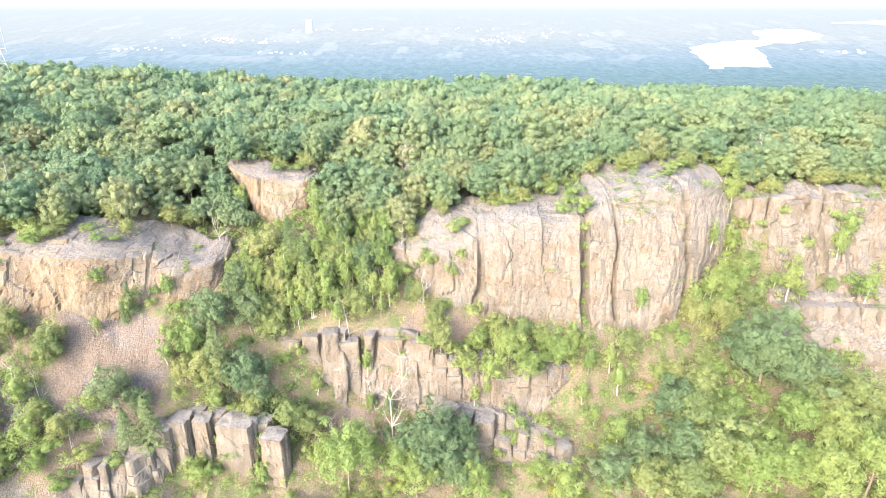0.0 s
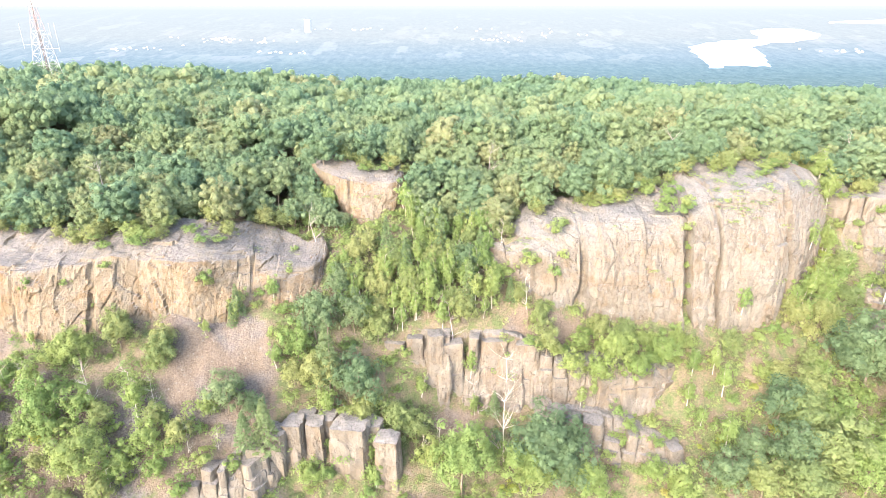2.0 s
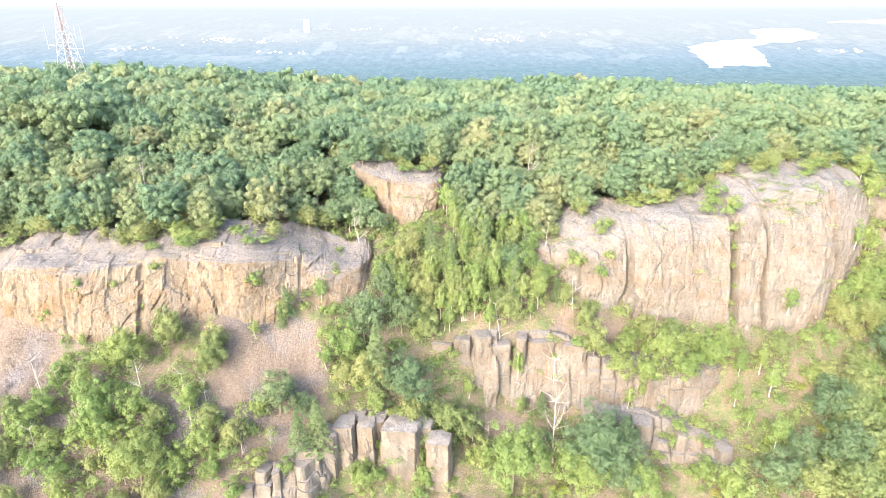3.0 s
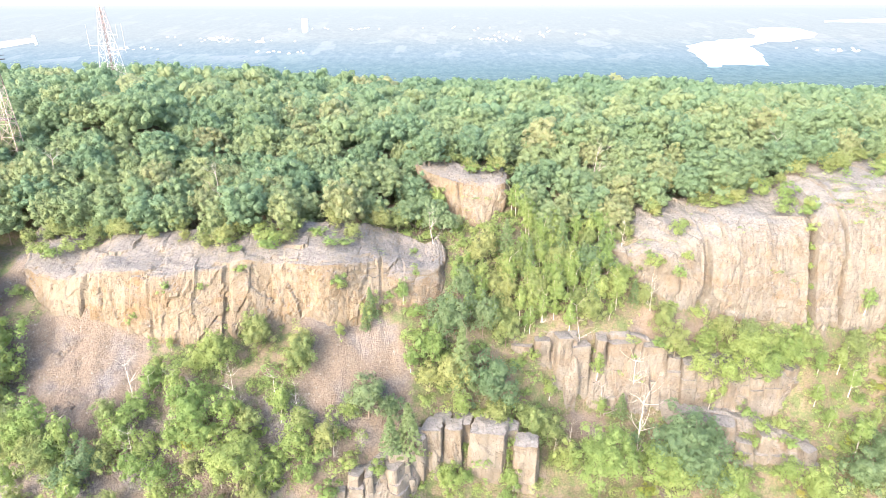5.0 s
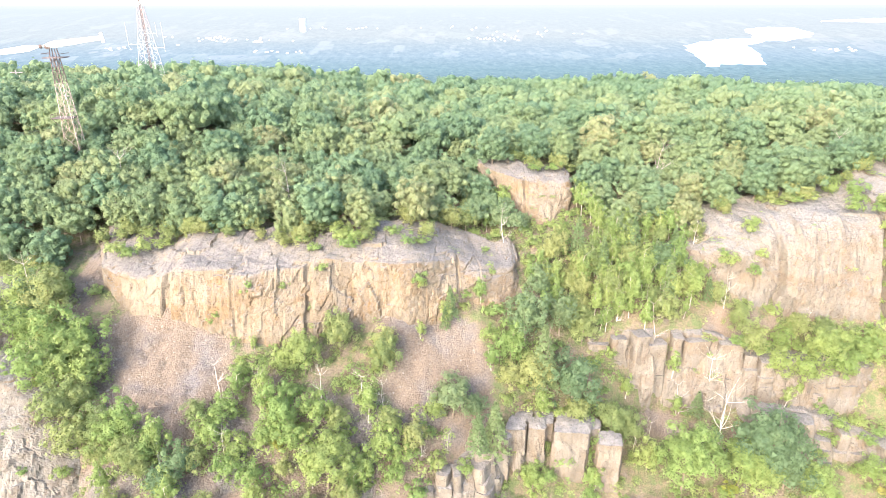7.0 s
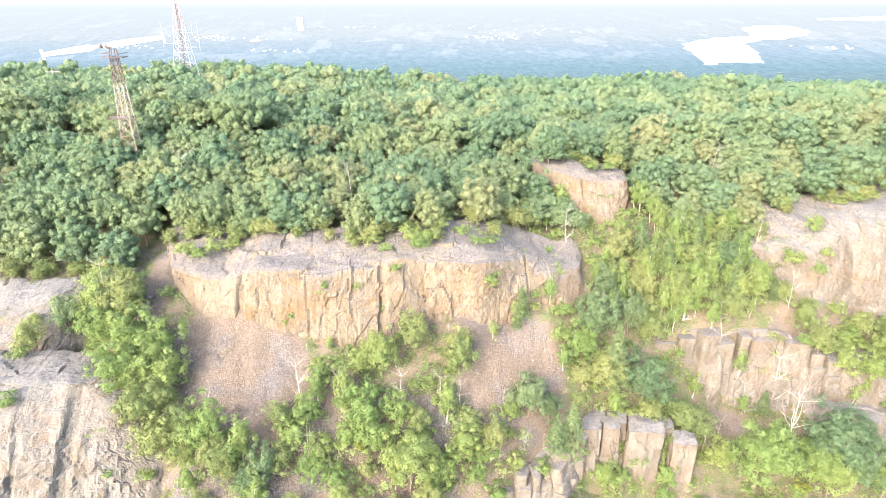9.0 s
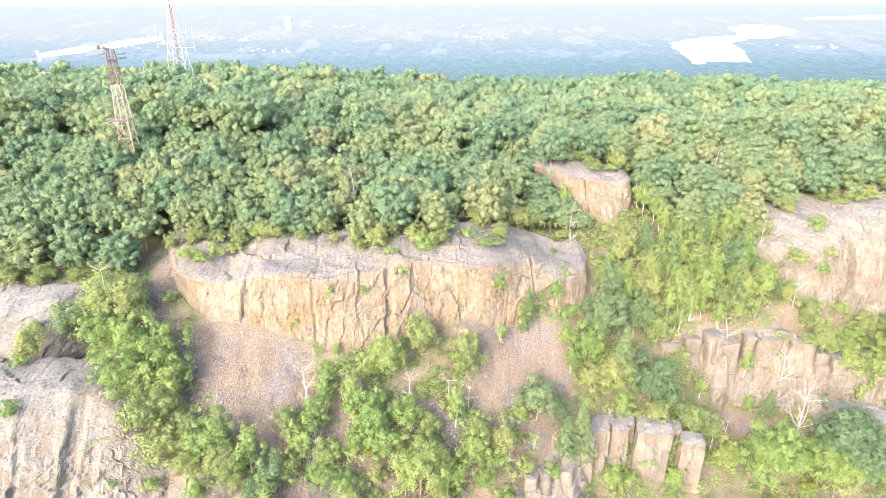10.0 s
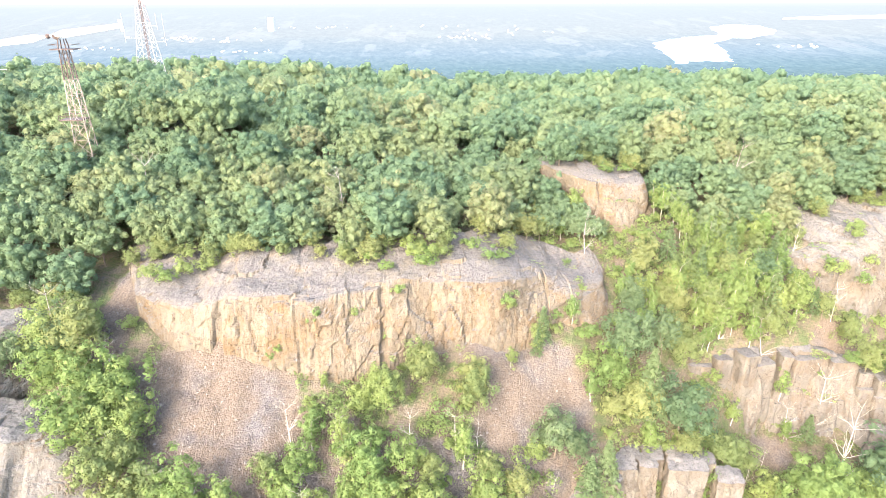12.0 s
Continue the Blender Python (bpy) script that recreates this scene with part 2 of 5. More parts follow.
def ground_material():
    mat, nt, bsdf = material("hillside")
    pos = node(nt, "NewGeometry").outputs["Position"]
    a, b, c = noise_tex(nt, pos, 0.09, 4), noise_tex(nt, pos, 0.5, 5, 0.7), noise_tex(nt, pos, 3.5, 6, 0.75)
    chips = node(nt, "TexVoronoi", {"Vector": pos, "Scale": 6.0})
    tone = node(nt, "SeparateXYZ", {0: chips.outputs["Color"]}).outputs[0]
    tone = math_node(nt, "ADD", math_node(nt, "MULTIPLY", tone, 0.55), math_node(nt, "MULTIPLY", c, 0.45))
    stones = ramp(nt, tone, [(0.18, (0.097, 0.071, 0.052)), (0.42, (0.132, 0.098, 0.072)), (0.75, (0.167, 0.129, 0.099))])
    grey = ramp(nt, tone, [(0.18, (0.070, 0.061, 0.061)), (0.42, (0.106, 0.092, 0.089)), (0.75, (0.163, 0.144, 0.134))])
    col = mix(nt, ramp(nt, a, [(0.50, (0, 0, 0)), (0.62, (1, 1, 1))]), stones, grey)
    green = ramp(nt, c, [(0.3, (0.035, 0.05, 0.018)), (0.5, (0.08, 0.10, 0.035)), (0.7, (0.14, 0.15, 0.062))])
    soil = ramp(nt, c, [(0.32, (0.07, 0.055, 0.033)), (0.5, (0.14, 0.108, 0.068)), (0.68, (0.21, 0.165, 0.112))])
    soil = mix(nt, ramp(nt, b, [(0.44, (0, 0, 0)), (0.60, (1, 1, 1))]), soil, green)
    cover = node(nt, "Attribute", attribute_name="cover").outputs["Fac"]
    g = math_node(nt, "ADD", cover, math_node(nt, "MULTIPLY", math_node(nt, "SUBTRACT", b, 0.5), 0.9))
    col = mix(nt, ramp(nt, g, [(0.22, (0, 0, 0)), (0.40, (1, 1, 1))]), col, soil)
    nt.links.new(col, bsdf.inputs["Base Color"])
    bsdf.inputs["Roughness"].default_value = 0.95
    bump = node(nt, "Bump", {"Height": math_node(nt, "SUBTRACT", c, math_node(nt, "MULTIPLY", chips.outputs["Distance"], 0.8)), "Strength": 0.8, "Distance": 0.3})
    nt.links.new(bump.outputs[0], bsdf.inputs["Normal"])
    return mat


GROUND = ground_material()


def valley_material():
    """Woods, fields and clearings miles away, with blue-white haze painted over them as glow."""
    mat, nt, bsdf = material("hazed_valley")
    pos = node(nt, "NewGeometry").outputs["Position"]
    y = node(nt, "SeparateXYZ", {0: pos}).outputs[1]
    trees = noise_tex(nt, pos, 0.03, 7, 0.85, (1, 0.5, 0))
    patch = noise_tex(nt, pos, 0.0075, 7, 0.6, (1, 0.36, 0))
    woods = ramp(nt, trees, [(0.38, (0.05, 0.07, 0.06)), (0.62, (0.15, 0.175, 0.14))])
    field = ramp(nt, patch, [(0.54, (0, 0, 0)), (0.62, (0.5, 0.5, 0.5))])
    open_land = math_node(nt, "MULTIPLY", field, ramp(nt, math_node(nt, "DIVIDE", y, 5000.0), [(0.54, (0, 0, 0)), (0.58, (1, 1, 1))]))
    col = mix(nt, open_land, woods, (0.29, 0.285, 0.23))
    lots = node(nt, "TexVoronoi", {"Vector": node(nt, "Mapping", {"Vector": pos, "Scale": (1, 0.62, 0), "Rotation": (0, 0, 0.12)}).outputs[0], "Scale": 0.0072, "Randomness": 0.85})
    pick = node(nt, "SeparateXYZ", {0: lots.outputs["Color"]}).outputs
    mown = math_node(nt, "MULTIPLY", math_node(nt, "MULTIPLY", math_node(nt, "GREATER_THAN", pick[0], 0.76), 0.55), ramp(nt, math_node(nt, "DIVIDE", y, 5000.0), [(0.53, (0, 0, 0)), (0.56, (1, 1, 1)), (0.70, (0.8, 0.8, 0.8)), (0.80, (0, 0, 0))]))
    mown = math_node(nt, "MULTIPLY", mown, ramp(nt, trees, [(0.36, (0.2, 0.2, 0.2)), (0.48, (1, 1, 1))]))
    col = mix(nt, mown, col, ramp(nt, pick[1], [(0.0, (0.19, 0.215, 0.15)), (0.6, (0.235, 0.215, 0.17)), (1.0, (0.28, 0.27, 0.24))]))
    nt.links.new(col, bsdf.inputs["Base Color"])
    bsdf.inputs["Roughness"].default_value = 1.0
    bsdf.inputs["Specular IOR Level"].default_value = 0.0
    # painted haze: with distance a bluer, then whiter glow covers the land's own colour
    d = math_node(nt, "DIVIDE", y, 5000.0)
    haze_tint = ramp(nt, d, [(0.40, (0.20, 0.39, 0.54)), (0.50, (0.29, 0.51, 0.74)), (0.57, (0.50, 0.67, 0.93)), (0.68, (0.77, 0.84, 0.96)), (0.92, (0.80, 0.89, 0.97)), (1.0, (0.96, 0.98, 1.0))])
    glow = node(nt, "Emission", {"Color": haze_tint, "Strength": HAZE_GLOW})
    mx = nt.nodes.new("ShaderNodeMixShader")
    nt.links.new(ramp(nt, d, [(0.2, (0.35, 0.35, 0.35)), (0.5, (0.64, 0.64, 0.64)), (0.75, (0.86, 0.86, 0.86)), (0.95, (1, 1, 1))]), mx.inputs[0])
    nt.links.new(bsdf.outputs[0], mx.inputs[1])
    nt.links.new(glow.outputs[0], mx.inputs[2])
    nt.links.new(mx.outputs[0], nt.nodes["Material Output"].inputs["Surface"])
    return mat


HAZE_GLOW = 0.127
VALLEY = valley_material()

# ---------------------------------------------------------------- ground
# five lines along the hillside: foot, bench, base of the cliff, top of the cliff, plateau
GX = [-160, -118, -107, -95, -77, -56, -42, -30, -15, 5, 25, 45, 62, 90, 160]
FOOT_Y = [60, 62, 62, 60, 60, 67, 73, 73.5, 73, 74.5, 71, 66, 64, 64, 64]
FOOT_Z = [-4, -4, -1, 8, 5, 2, 0.5, -1.5, -1.5, -2, -3, -5, -5, -5, -5]
BENCH_Y = [76, 76, 72, 69, 70, 71.5, 77.5, 79.5, 86.3, 86.3, 81, 78, 78, 78, 78]
BENCH_Z = [10, 11, 15, 15.5, 14.0, 9.3, 9.0, 7, 5, 7, 3.5, 2, 3, 4, 4]
BASE_Y = [84, 84, 80, 81, 80.5, 84.5, 87.6, 90, 90, 92.5, 92, 92, 97, 97.5, 97.5]
BASE_Z = [26.5, 26.5, 23.3, 22.8, 21.6, 21.6, 22, 19.5, 19, 18, 16.8, 15.6, 17, 17, 17]
TOP_Y = [92, 92, 93, 89, 89, 92, 96, 103, 101, 101, 102, 108, 107, 107, 107]
TOP_Z = [31, 30.5, 31, 31, 31, 30, 26.3, 29.5, 29, 31.5, 34, 33, 34, 34, 34]
FLAT_Z = [41, 41, 40.5, 39, 37, 35.5, 34.5, 35, 35, 35.5, 37, 37, 36, 36, 35]


def ground_z(x, y):
    x, y = np.asarray(x, float), np.asarray(y, float)
    wob = 1.2 * fbm(x * 0.12, y * 0.05, 3, 3)
    yy = y + wob
    pick = lambda v: np.interp(x, GX, v)
    crest = 205 + 25 * fbm(x * 0.01, x * 0 + 3.3, 5, 2)
    ys = [np.full_like(x, 20.0), pick(FOOT_Y), pick(BENCH_Y), pick(BASE_Y), pick(TOP_Y), np.full_like(x, 128.0),
          crest, crest + 70, crest + 330, crest + 900]
    fall = np.interp(x, [-200, -60, 60, 200], [-1.8, -1.0, -3, -4])
    zs = [pick(FOOT_Z) - 30, pick(FOOT_Z), pick(BENCH_Z), pick(BASE_Z), pick(TOP_Z), pick(FLAT_Z), pick(FLAT_Z) + fall, pick(FLAT_Z) + fall - 12,
          np.full_like(x, -80.0), np.full_like(x, -200.0)]
    z = zs[0] + (yy - ys[0]) * 0.5
    for k in range(len(ys) - 1):
        t = (yy - ys[k]) / (ys[k + 1] - ys[k])
        z = np.where(t > 0, zs[k] + (zs[k + 1] - zs[k]) * np.minimum(t, 1), z)
    far = np.maximum(-200.0, 0.0945 * y - 441)
    z = np.where(y > crest + 900, far, z)
    near = 1 - smooth(y, 130, 400)
    return z + near * (1.5 * fbm(x * 0.15, y * 0.15, 11, 4) + 0.35 * fbm(x * 0.9, y * 0.9, 17, 3))


def talus_mask(x, y):
    """1 where bare scree lies."""
    a = smooth(1.15 - np.hypot((x + 92.5 + 0.5 * (y - 77)) / 11.5, (y - 75.5) / 10.0) + 0.5 * fbm(x * 0.2, y * 0.2, 31), 0.0, 0.3)
    b = smooth(1.1 - np.hypot((x + 53) / 10.0, (y - 80.5) / 6.5) + 0.5 * fbm(x * 0.2, y * 0.2, 37), 0.0, 0.3)
    c = smooth(1.0 - np.hypot((x + 107.2) / 2.6, (y - 87) / 10.0) + 0.3 * fbm(x * 0.3, y * 0.2, 41), 0.0, 0.3)
    d = smooth(1.0 - np.hypot((x + 15.5) / 5.0, (y - 83.4) / 2.2) + 0.5 * fbm(x * 0.25, y * 0.25, 43), 0.0, 0.3)
    e = smooth(1.0 - np.hypot((x - 0.5) / 8.0, (y - 91.3) / 2.0) + 0.5 * fbm(x * 0.25, y * 0.25, 47), 0.0, 0.3)
    return np.maximum(np.maximum(np.maximum(a, b), c), np.maximum(d, e))


def axis(*spans):
    out = [spans[0][0]]
    for a, b, step in spans:
        n = max(1, round((b - a) / step))
        out += [a + (b - a) * (k + 1) / n for k in range(n)]
    return np.array(out)


gx = axis((-4900, -600, 300), (-600, -165, 15), (-165, 110, 0.9), (110, 600, 15), (600, 4900, 300))
gy = axis((-900, 20, 115), (20, 58, 4), (58, 112, 0.75), (112, 240, 4), (240, 620, 40), (620, 4900, 300))
GXX, GYY = np.meshgrid(gx, gy, indexing="ij")
GZZ = ground_z(GXX, GYY)
me = mesh_from("ground", np.stack([GXX, GYY, GZZ], -1).reshape(-1, 3), grid_faces(len(gx), len(gy)), GROUND)
cov = (1 - talus_mask(GXX, GYY)) * (0.42 + 0.5 * smooth(GYY, 100, 112)) * (1 - 0.5 * smooth(-GXX, 40, 46) * smooth(-GYY, -79, -74) * smooth(GYY, 56, 62)) + 0.5 * (1 - smooth(GYY, 50, 58))
me.attributes.new("cover", "FLOAT", "POINT").data.foreach_set("value", cov.ravel().astype(np.float32))
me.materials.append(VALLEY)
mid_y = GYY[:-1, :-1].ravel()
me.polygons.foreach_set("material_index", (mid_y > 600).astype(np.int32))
put("ground", me, None, "steep wooded hillside with bare scree under the cliffs", "hillside", "", "structure")

# ---------------------------------------------------------------- cliffs
STEP = 0.27
SOLID = []


def spline(points, n):
    """n points along a soft line through the given ones, by their length."""
    p = np.array(points, float)
    d = np.r_[0, np.cumsum(np.linalg.norm(np.diff(p[:, :2], axis=0), axis=1))]
    s = np.linspace(0, d[-1], n)
    out = np.stack([np.interp(s, d, p[:, k]) for k in range(p.shape[1])], 1)
    w = 5
    pad = np.pad(out, ((w, w), (0, 0)), mode="edge")
    return sum(pad[k:k + n] for k in range(2 * w + 1)) / (2 * w + 1)


def plumb(rim_line, foot_line):
    """The foot line shared out anew, so that each of its points lies under the rim's point of the same number."""
    n = len(rim_line)
    fine = np.stack([np.interp(np.linspace(0, n - 1, 4 * n), np.arange(n), foot_line[:, k]) for k in range(3)], 1)
    gap = np.abs(fine[None, :, 0] - rim_line[:, None, 0]) + 0.25 * np.abs(fine[None, :, 1] + 4.5 - rim_line[:, None, 1])
    gap += 0.05 * np.abs(np.arange(4 * n)[None] - 4.0 * np.arange(n)[:, None]) * 0.27
    at = np.maximum.accumulate(np.argmin(gap, axis=1)).astype(float)
    at[0], at[-1] = 0, 4 * n - 1
    w = 14
    pad = np.pad(at, w, mode="reflect", reflect_type="odd")
    at = np.clip(sum(pad[k:k + n] for k in range(2 * w + 1)) / (2 * w + 1), 0, 4 * n - 1)
    return np.stack([np.interp(at, np.arange(4 * n), fine[:, k]) for k in range(3)], 1)


def cliff(name, label, rim, base, back, rise, mat, seed, joint=(2.0, 7.0), rough=1.0, cracks=(), jag=0.5, roll=1.0):
    """A rock face between a base line and a rim, rolled over into a slab that runs back into the hill."""
    length = np.sum(np.linalg.norm(np.diff(np.array(rim)[:, :2], axis=0), axis=1))
    nu = int(length / STEP) + 2
    r, b = spline(rim, nu), spline(base, nu)
    b = plumb(r, b)
    u = np.linspace(0, length, nu)
    slot = np.floor(u / (joint[0] * 1.3) + 0.8 * fbm(u * 0.2, u * 0 + 2.5, seed + 41, 2))
    step = hashed(slot, slot * 0, seed + 43) - 0.5
    r[:, 2] += 1.3 * rough * fbm(u * 0.14, u * 0 + 7.5, seed + 53, 3)
    plain = r.copy()
    r[:, 2] += jag * step
    hgt = float(np.max(np.linalg.norm(r - b, axis=1)))
    nf, nt = int(hgt / STEP) + 2, int(back / 0.5) + 2
    tan = np.gradient(r[:, :2], axis=0)
    tan /= np.linalg.norm(tan, axis=1)[:, None] + 1e-9
    inward = np.stack([-tan[:, 1], tan[:, 0]], 1)
    r[:, :2] += inward * (0.8 * jag * (hashed(slot, slot * 0 + 1, seed + 47) - 0.5))[:, None]
    wave = inward * (2.2 * rough * fbm(u * 0.12, u * 0 + 1.5, seed + 59, 3))[:, None]
    r[:, :2] += wave
    plain[:, :2] += wave
    n = 31
    wide = np.pad(inward, ((n, n), (0, 0)), mode="edge")
    heading = sum(wide[k:k + nu] for k in range(2 * n + 1)) / (2 * n + 1) + np.array([0, 1.1])
    heading /= np.linalg.norm(heading, axis=1)[:, None]
    span = back * (0.3 + 0.7 * smooth(u, 0, 12) * smooth(length - u, 0, 12))
    rows = []
    down = np.c_[-inward * 0.6, np.full(nu, -3.5)]
    for k in range(6):
        rows.append(b + down * (1 - k / 6))
    bulge = 0.9 * fbm(u * 0.13, u * 0 + seed, seed, 3)
    for k in range(nf):
        t = k / (nf - 1)
        p = b + (r - b) * np.array([t ** roll, t ** roll, 1 - (1 - t) ** (0.5 + 0.5 * roll)])
        p[:, :2] -= inward * (np.sin(t * math.pi) * (0.5 + bulge))[:, None]
        rows.append(p)
    for k in range(1, nt + 1):
        t = k / nt
        keep = max(0.0, 1 - 3.5 * t)
        p = plain + (r - plain) * keep
        p[:, :2] += heading * (span * t)[:, None]
        p[:, 2] += rise * (t ** 0.75) - (7.0 * max(0, t - 0.82) / 0.18 if t > 0.82 else 0)
        rows.append(p)
    P = np.stack(rows, 1)
    for _ in range(int(3 + 6 * (roll - 1))):
        Q = P.copy()
        Q[:, 1:-1] = 0.25 * P[:, :-2] + 0.5 * P[:, 1:-1] + 0.25 * P[:, 2:]
        P = Q
    du, dv = np.gradient(P, axis=0), np.gradient(P, axis=1)
    N = np.cross(du, dv)
    N /= np.linalg.norm(N, axis=2)[:, :, None] + 1e-9
    V = np.cumsum(np.linalg.norm(np.diff(P, axis=1, prepend=P[:, :1]), axis=2), axis=1)
    V = V - V[:, 5:6]
    U = np.repeat(u[:, None], P.shape[1], 1)
    flat = smooth(N[:, :, 2], 0.45, 0.8)
    wu = U + 0.5 * fbm(U * 0.2, V * 0.07, seed + 3, 3)
    wv = V + 1.6 * fbm(U * 0.22, V * 0.2, seed + 5, 3)
    a1, a2, edge, ta = cells(wu / joint[0], wv / joint[1], seed)
    b1, b2, edge2, tb = cells(wu / (joint[0] * 0.42) + 31, wv / (joint[1] * 0.55), seed + 1)
    open1 = smooth(a2, 0.45, 0.8)
    face = 0.4 * (a1 - 0.5) + 1.2 * ta + 0.20 * (b1 - 0.5) + 0.45 * tb - 0.22 * open1 * (1 - smooth(edge, 0.0, 0.14)) - 0.08 * smooth(b2, 0.5, 0.9) * (1 - smooth(edge2, 0, 0.22))
    face = face + (a2 - 0.5) * 0.6 * (np.mod(wv / joint[1] + a1, 1) - 0.5)
    face = face + 1.3 * fbm(U * 0.08, V * 0.09, seed + 9, 3) + 0.22 * fbm(U * 0.5, V * 0.5, seed + 15, 4) + 0.16 * fbm(U * 2.0, V * 1.1, seed + 16, 2)
    d1, d2, edge4, td = cells(wu / 1.7 + 17 + 0.15 * wv, wv / 2.1, seed + 8)
    face = face + 0.2 * (d1 - 0.5) + 0.42 * td - 0.07 * smooth(d2, 0.4, 0.8) * (1 - smooth(edge4, 0, 0.22))
    c1, c2, edge3, tc = cells(wu / 0.9 + 57, wv / 3.2, seed + 6)
    t1, t2, tedge, tt = cells(wu / 4.5 + 9, wv / 2.6, seed + 2)
    face = face + 0.14 * (c1 - 0.5) + 0.30 * tc - 0.05 * smooth(c2, 0.4, 0.9) * (1 - smooth(edge3, 0, 0.3))
    topd = 0.4 * (t1 - 0.5) + 0.5 * tt + 0.05 * (c1 - 0.5) + 0.12 * tc - 0.15 * (1 - smooth(tedge, 0, 0.05)) + 1.7 * fbm(U * 0.10, V * 0.13, seed + 19, 5)
    for cu, wide, deep in cracks:
        off = np.abs(U + 1.1 * fbm(V * 0.13, V * 0 + cu, seed + 23, 3) - cu)
        face = face - deep * (1 - smooth(off, wide * 0.3, wide))
        topd = topd - 0.25 * deep * (1 - smooth(off, wide * 0.3, wide))
    D = rough * (face * (1 - flat) + topd * flat)
    P = P + N * D[:, :, None]
    whole = mesh_from(name, P.reshape(-1, 3), grid_faces(*P.shape[:2]), mat)
    SOLID.append(whole)
    root = new(name)
    tagged(root, label, "cliff")
    edge_row = 6 + nf
    cuts = sorted({0, nu - 1} | {int(cu / length * (nu - 1)) for cu, _, _ in cracks})
    cuts = [c for k, c in enumerate(cuts) if k == 0 or c - cuts[k - 1] > 8]
    cuts[-1] = nu - 1
    for a, b in zip(cuts[:-1], cuts[1:]):
        for piece, rows_of in (("buttress", P[a:b + 1, :edge_row]), ("top_slab", P[a:b + 1, edge_row - 1:])):
            put(piece, mesh_from(piece, rows_of.reshape(-1, 3), grid_faces(*rows_of.shape[:2]), mat), root, "" if piece == "buttress" else "grey weathered rock slab")
    return root


def rock_block(parent, x, y, z0, z1, wide, deep, turn, seed, mat):
    """A joint-bounded block: flat faces a little out of true, chipped edges, a slanted top."""
    n, m, h = max(3, int(wide / 0.5) + 1), max(3, int(deep / 0.7) + 1), max(3, int((z1 - z0) / 0.55) + 1)
    rng = np.random.default_rng(seed)
    per = [(-0.5 + k / n, -0.5) for k in range(n)] + [(0.5, -0.5 + k / m) for k in range(m)] + [(0.5 - k / n, 0.5) for k in range(n)] + [(-0.5, 0.5 - k / m) for k in range(m)]
    per = np.array(per + per[:1])
    chip = 1 - 0.10 * (np.abs(per[:, 0] * per[:, 1]) > 0.22)
    slant, lean = rng.uniform(-0.10, 0.10, 2), rng.uniform(-0.05, 0.05, 2)
    rings = []
    for k in range(h):
        t = k / (h - 1)
        z = z0 + (z1 - z0) * t
        f = (1.06 - 0.08 * t) * (1 if k < h - 1 else 0.955)
        px, py = per[:, 0] * wide * f * chip, per[:, 1] * deep * f * chip
        bump = 0.15 * fbm(px * 0.5 + seed, z * 0.35 + py * 0.5, seed, 3) + 0.22 * (cells(px * 1.1 + py + seed * 3.1, np.full(px.shape, z * 0.45), seed)[0] - 0.5)
        out = per / (np.abs(per).max(1)[:, None])
        px, py = px + out[:, 0] * bump + lean[0] * (z - z0), py + out[:, 1] * bump + abs(lean[1]) * (z - z0)
        rings.append(np.stack([px, py, np.full(px.shape, z) + t * (slant[0] * px + slant[1] * py)], 1))
    top = rings[-1].mean(0)
    for f in (0.55, 0.0):
        q = top + (rings[-1] - top) * f
        q[:, 2] += 0.10 + 0.25 * value(q[:, 0] * 0.9, q[:, 1] * 0.9, seed)
        rings.append(q)
    P = np.stack(rings, 1)
    P[-1] = P[0]
    c, s_ = math.cos(turn), math.sin(turn)
    Q = P.copy()
    Q[:, :, 0], Q[:, :, 1] = x + c * P[:, :, 0] - s_ * P[:, :, 1], y + s_ * P[:, :, 0] + c * P[:, :, 1]
    me = mesh_from("rock_block", Q.reshape(-1, 3), grid_faces(*Q.shape[:2]), mat)
    SOLID.append(me)
    return put("rock_block", me, parent)


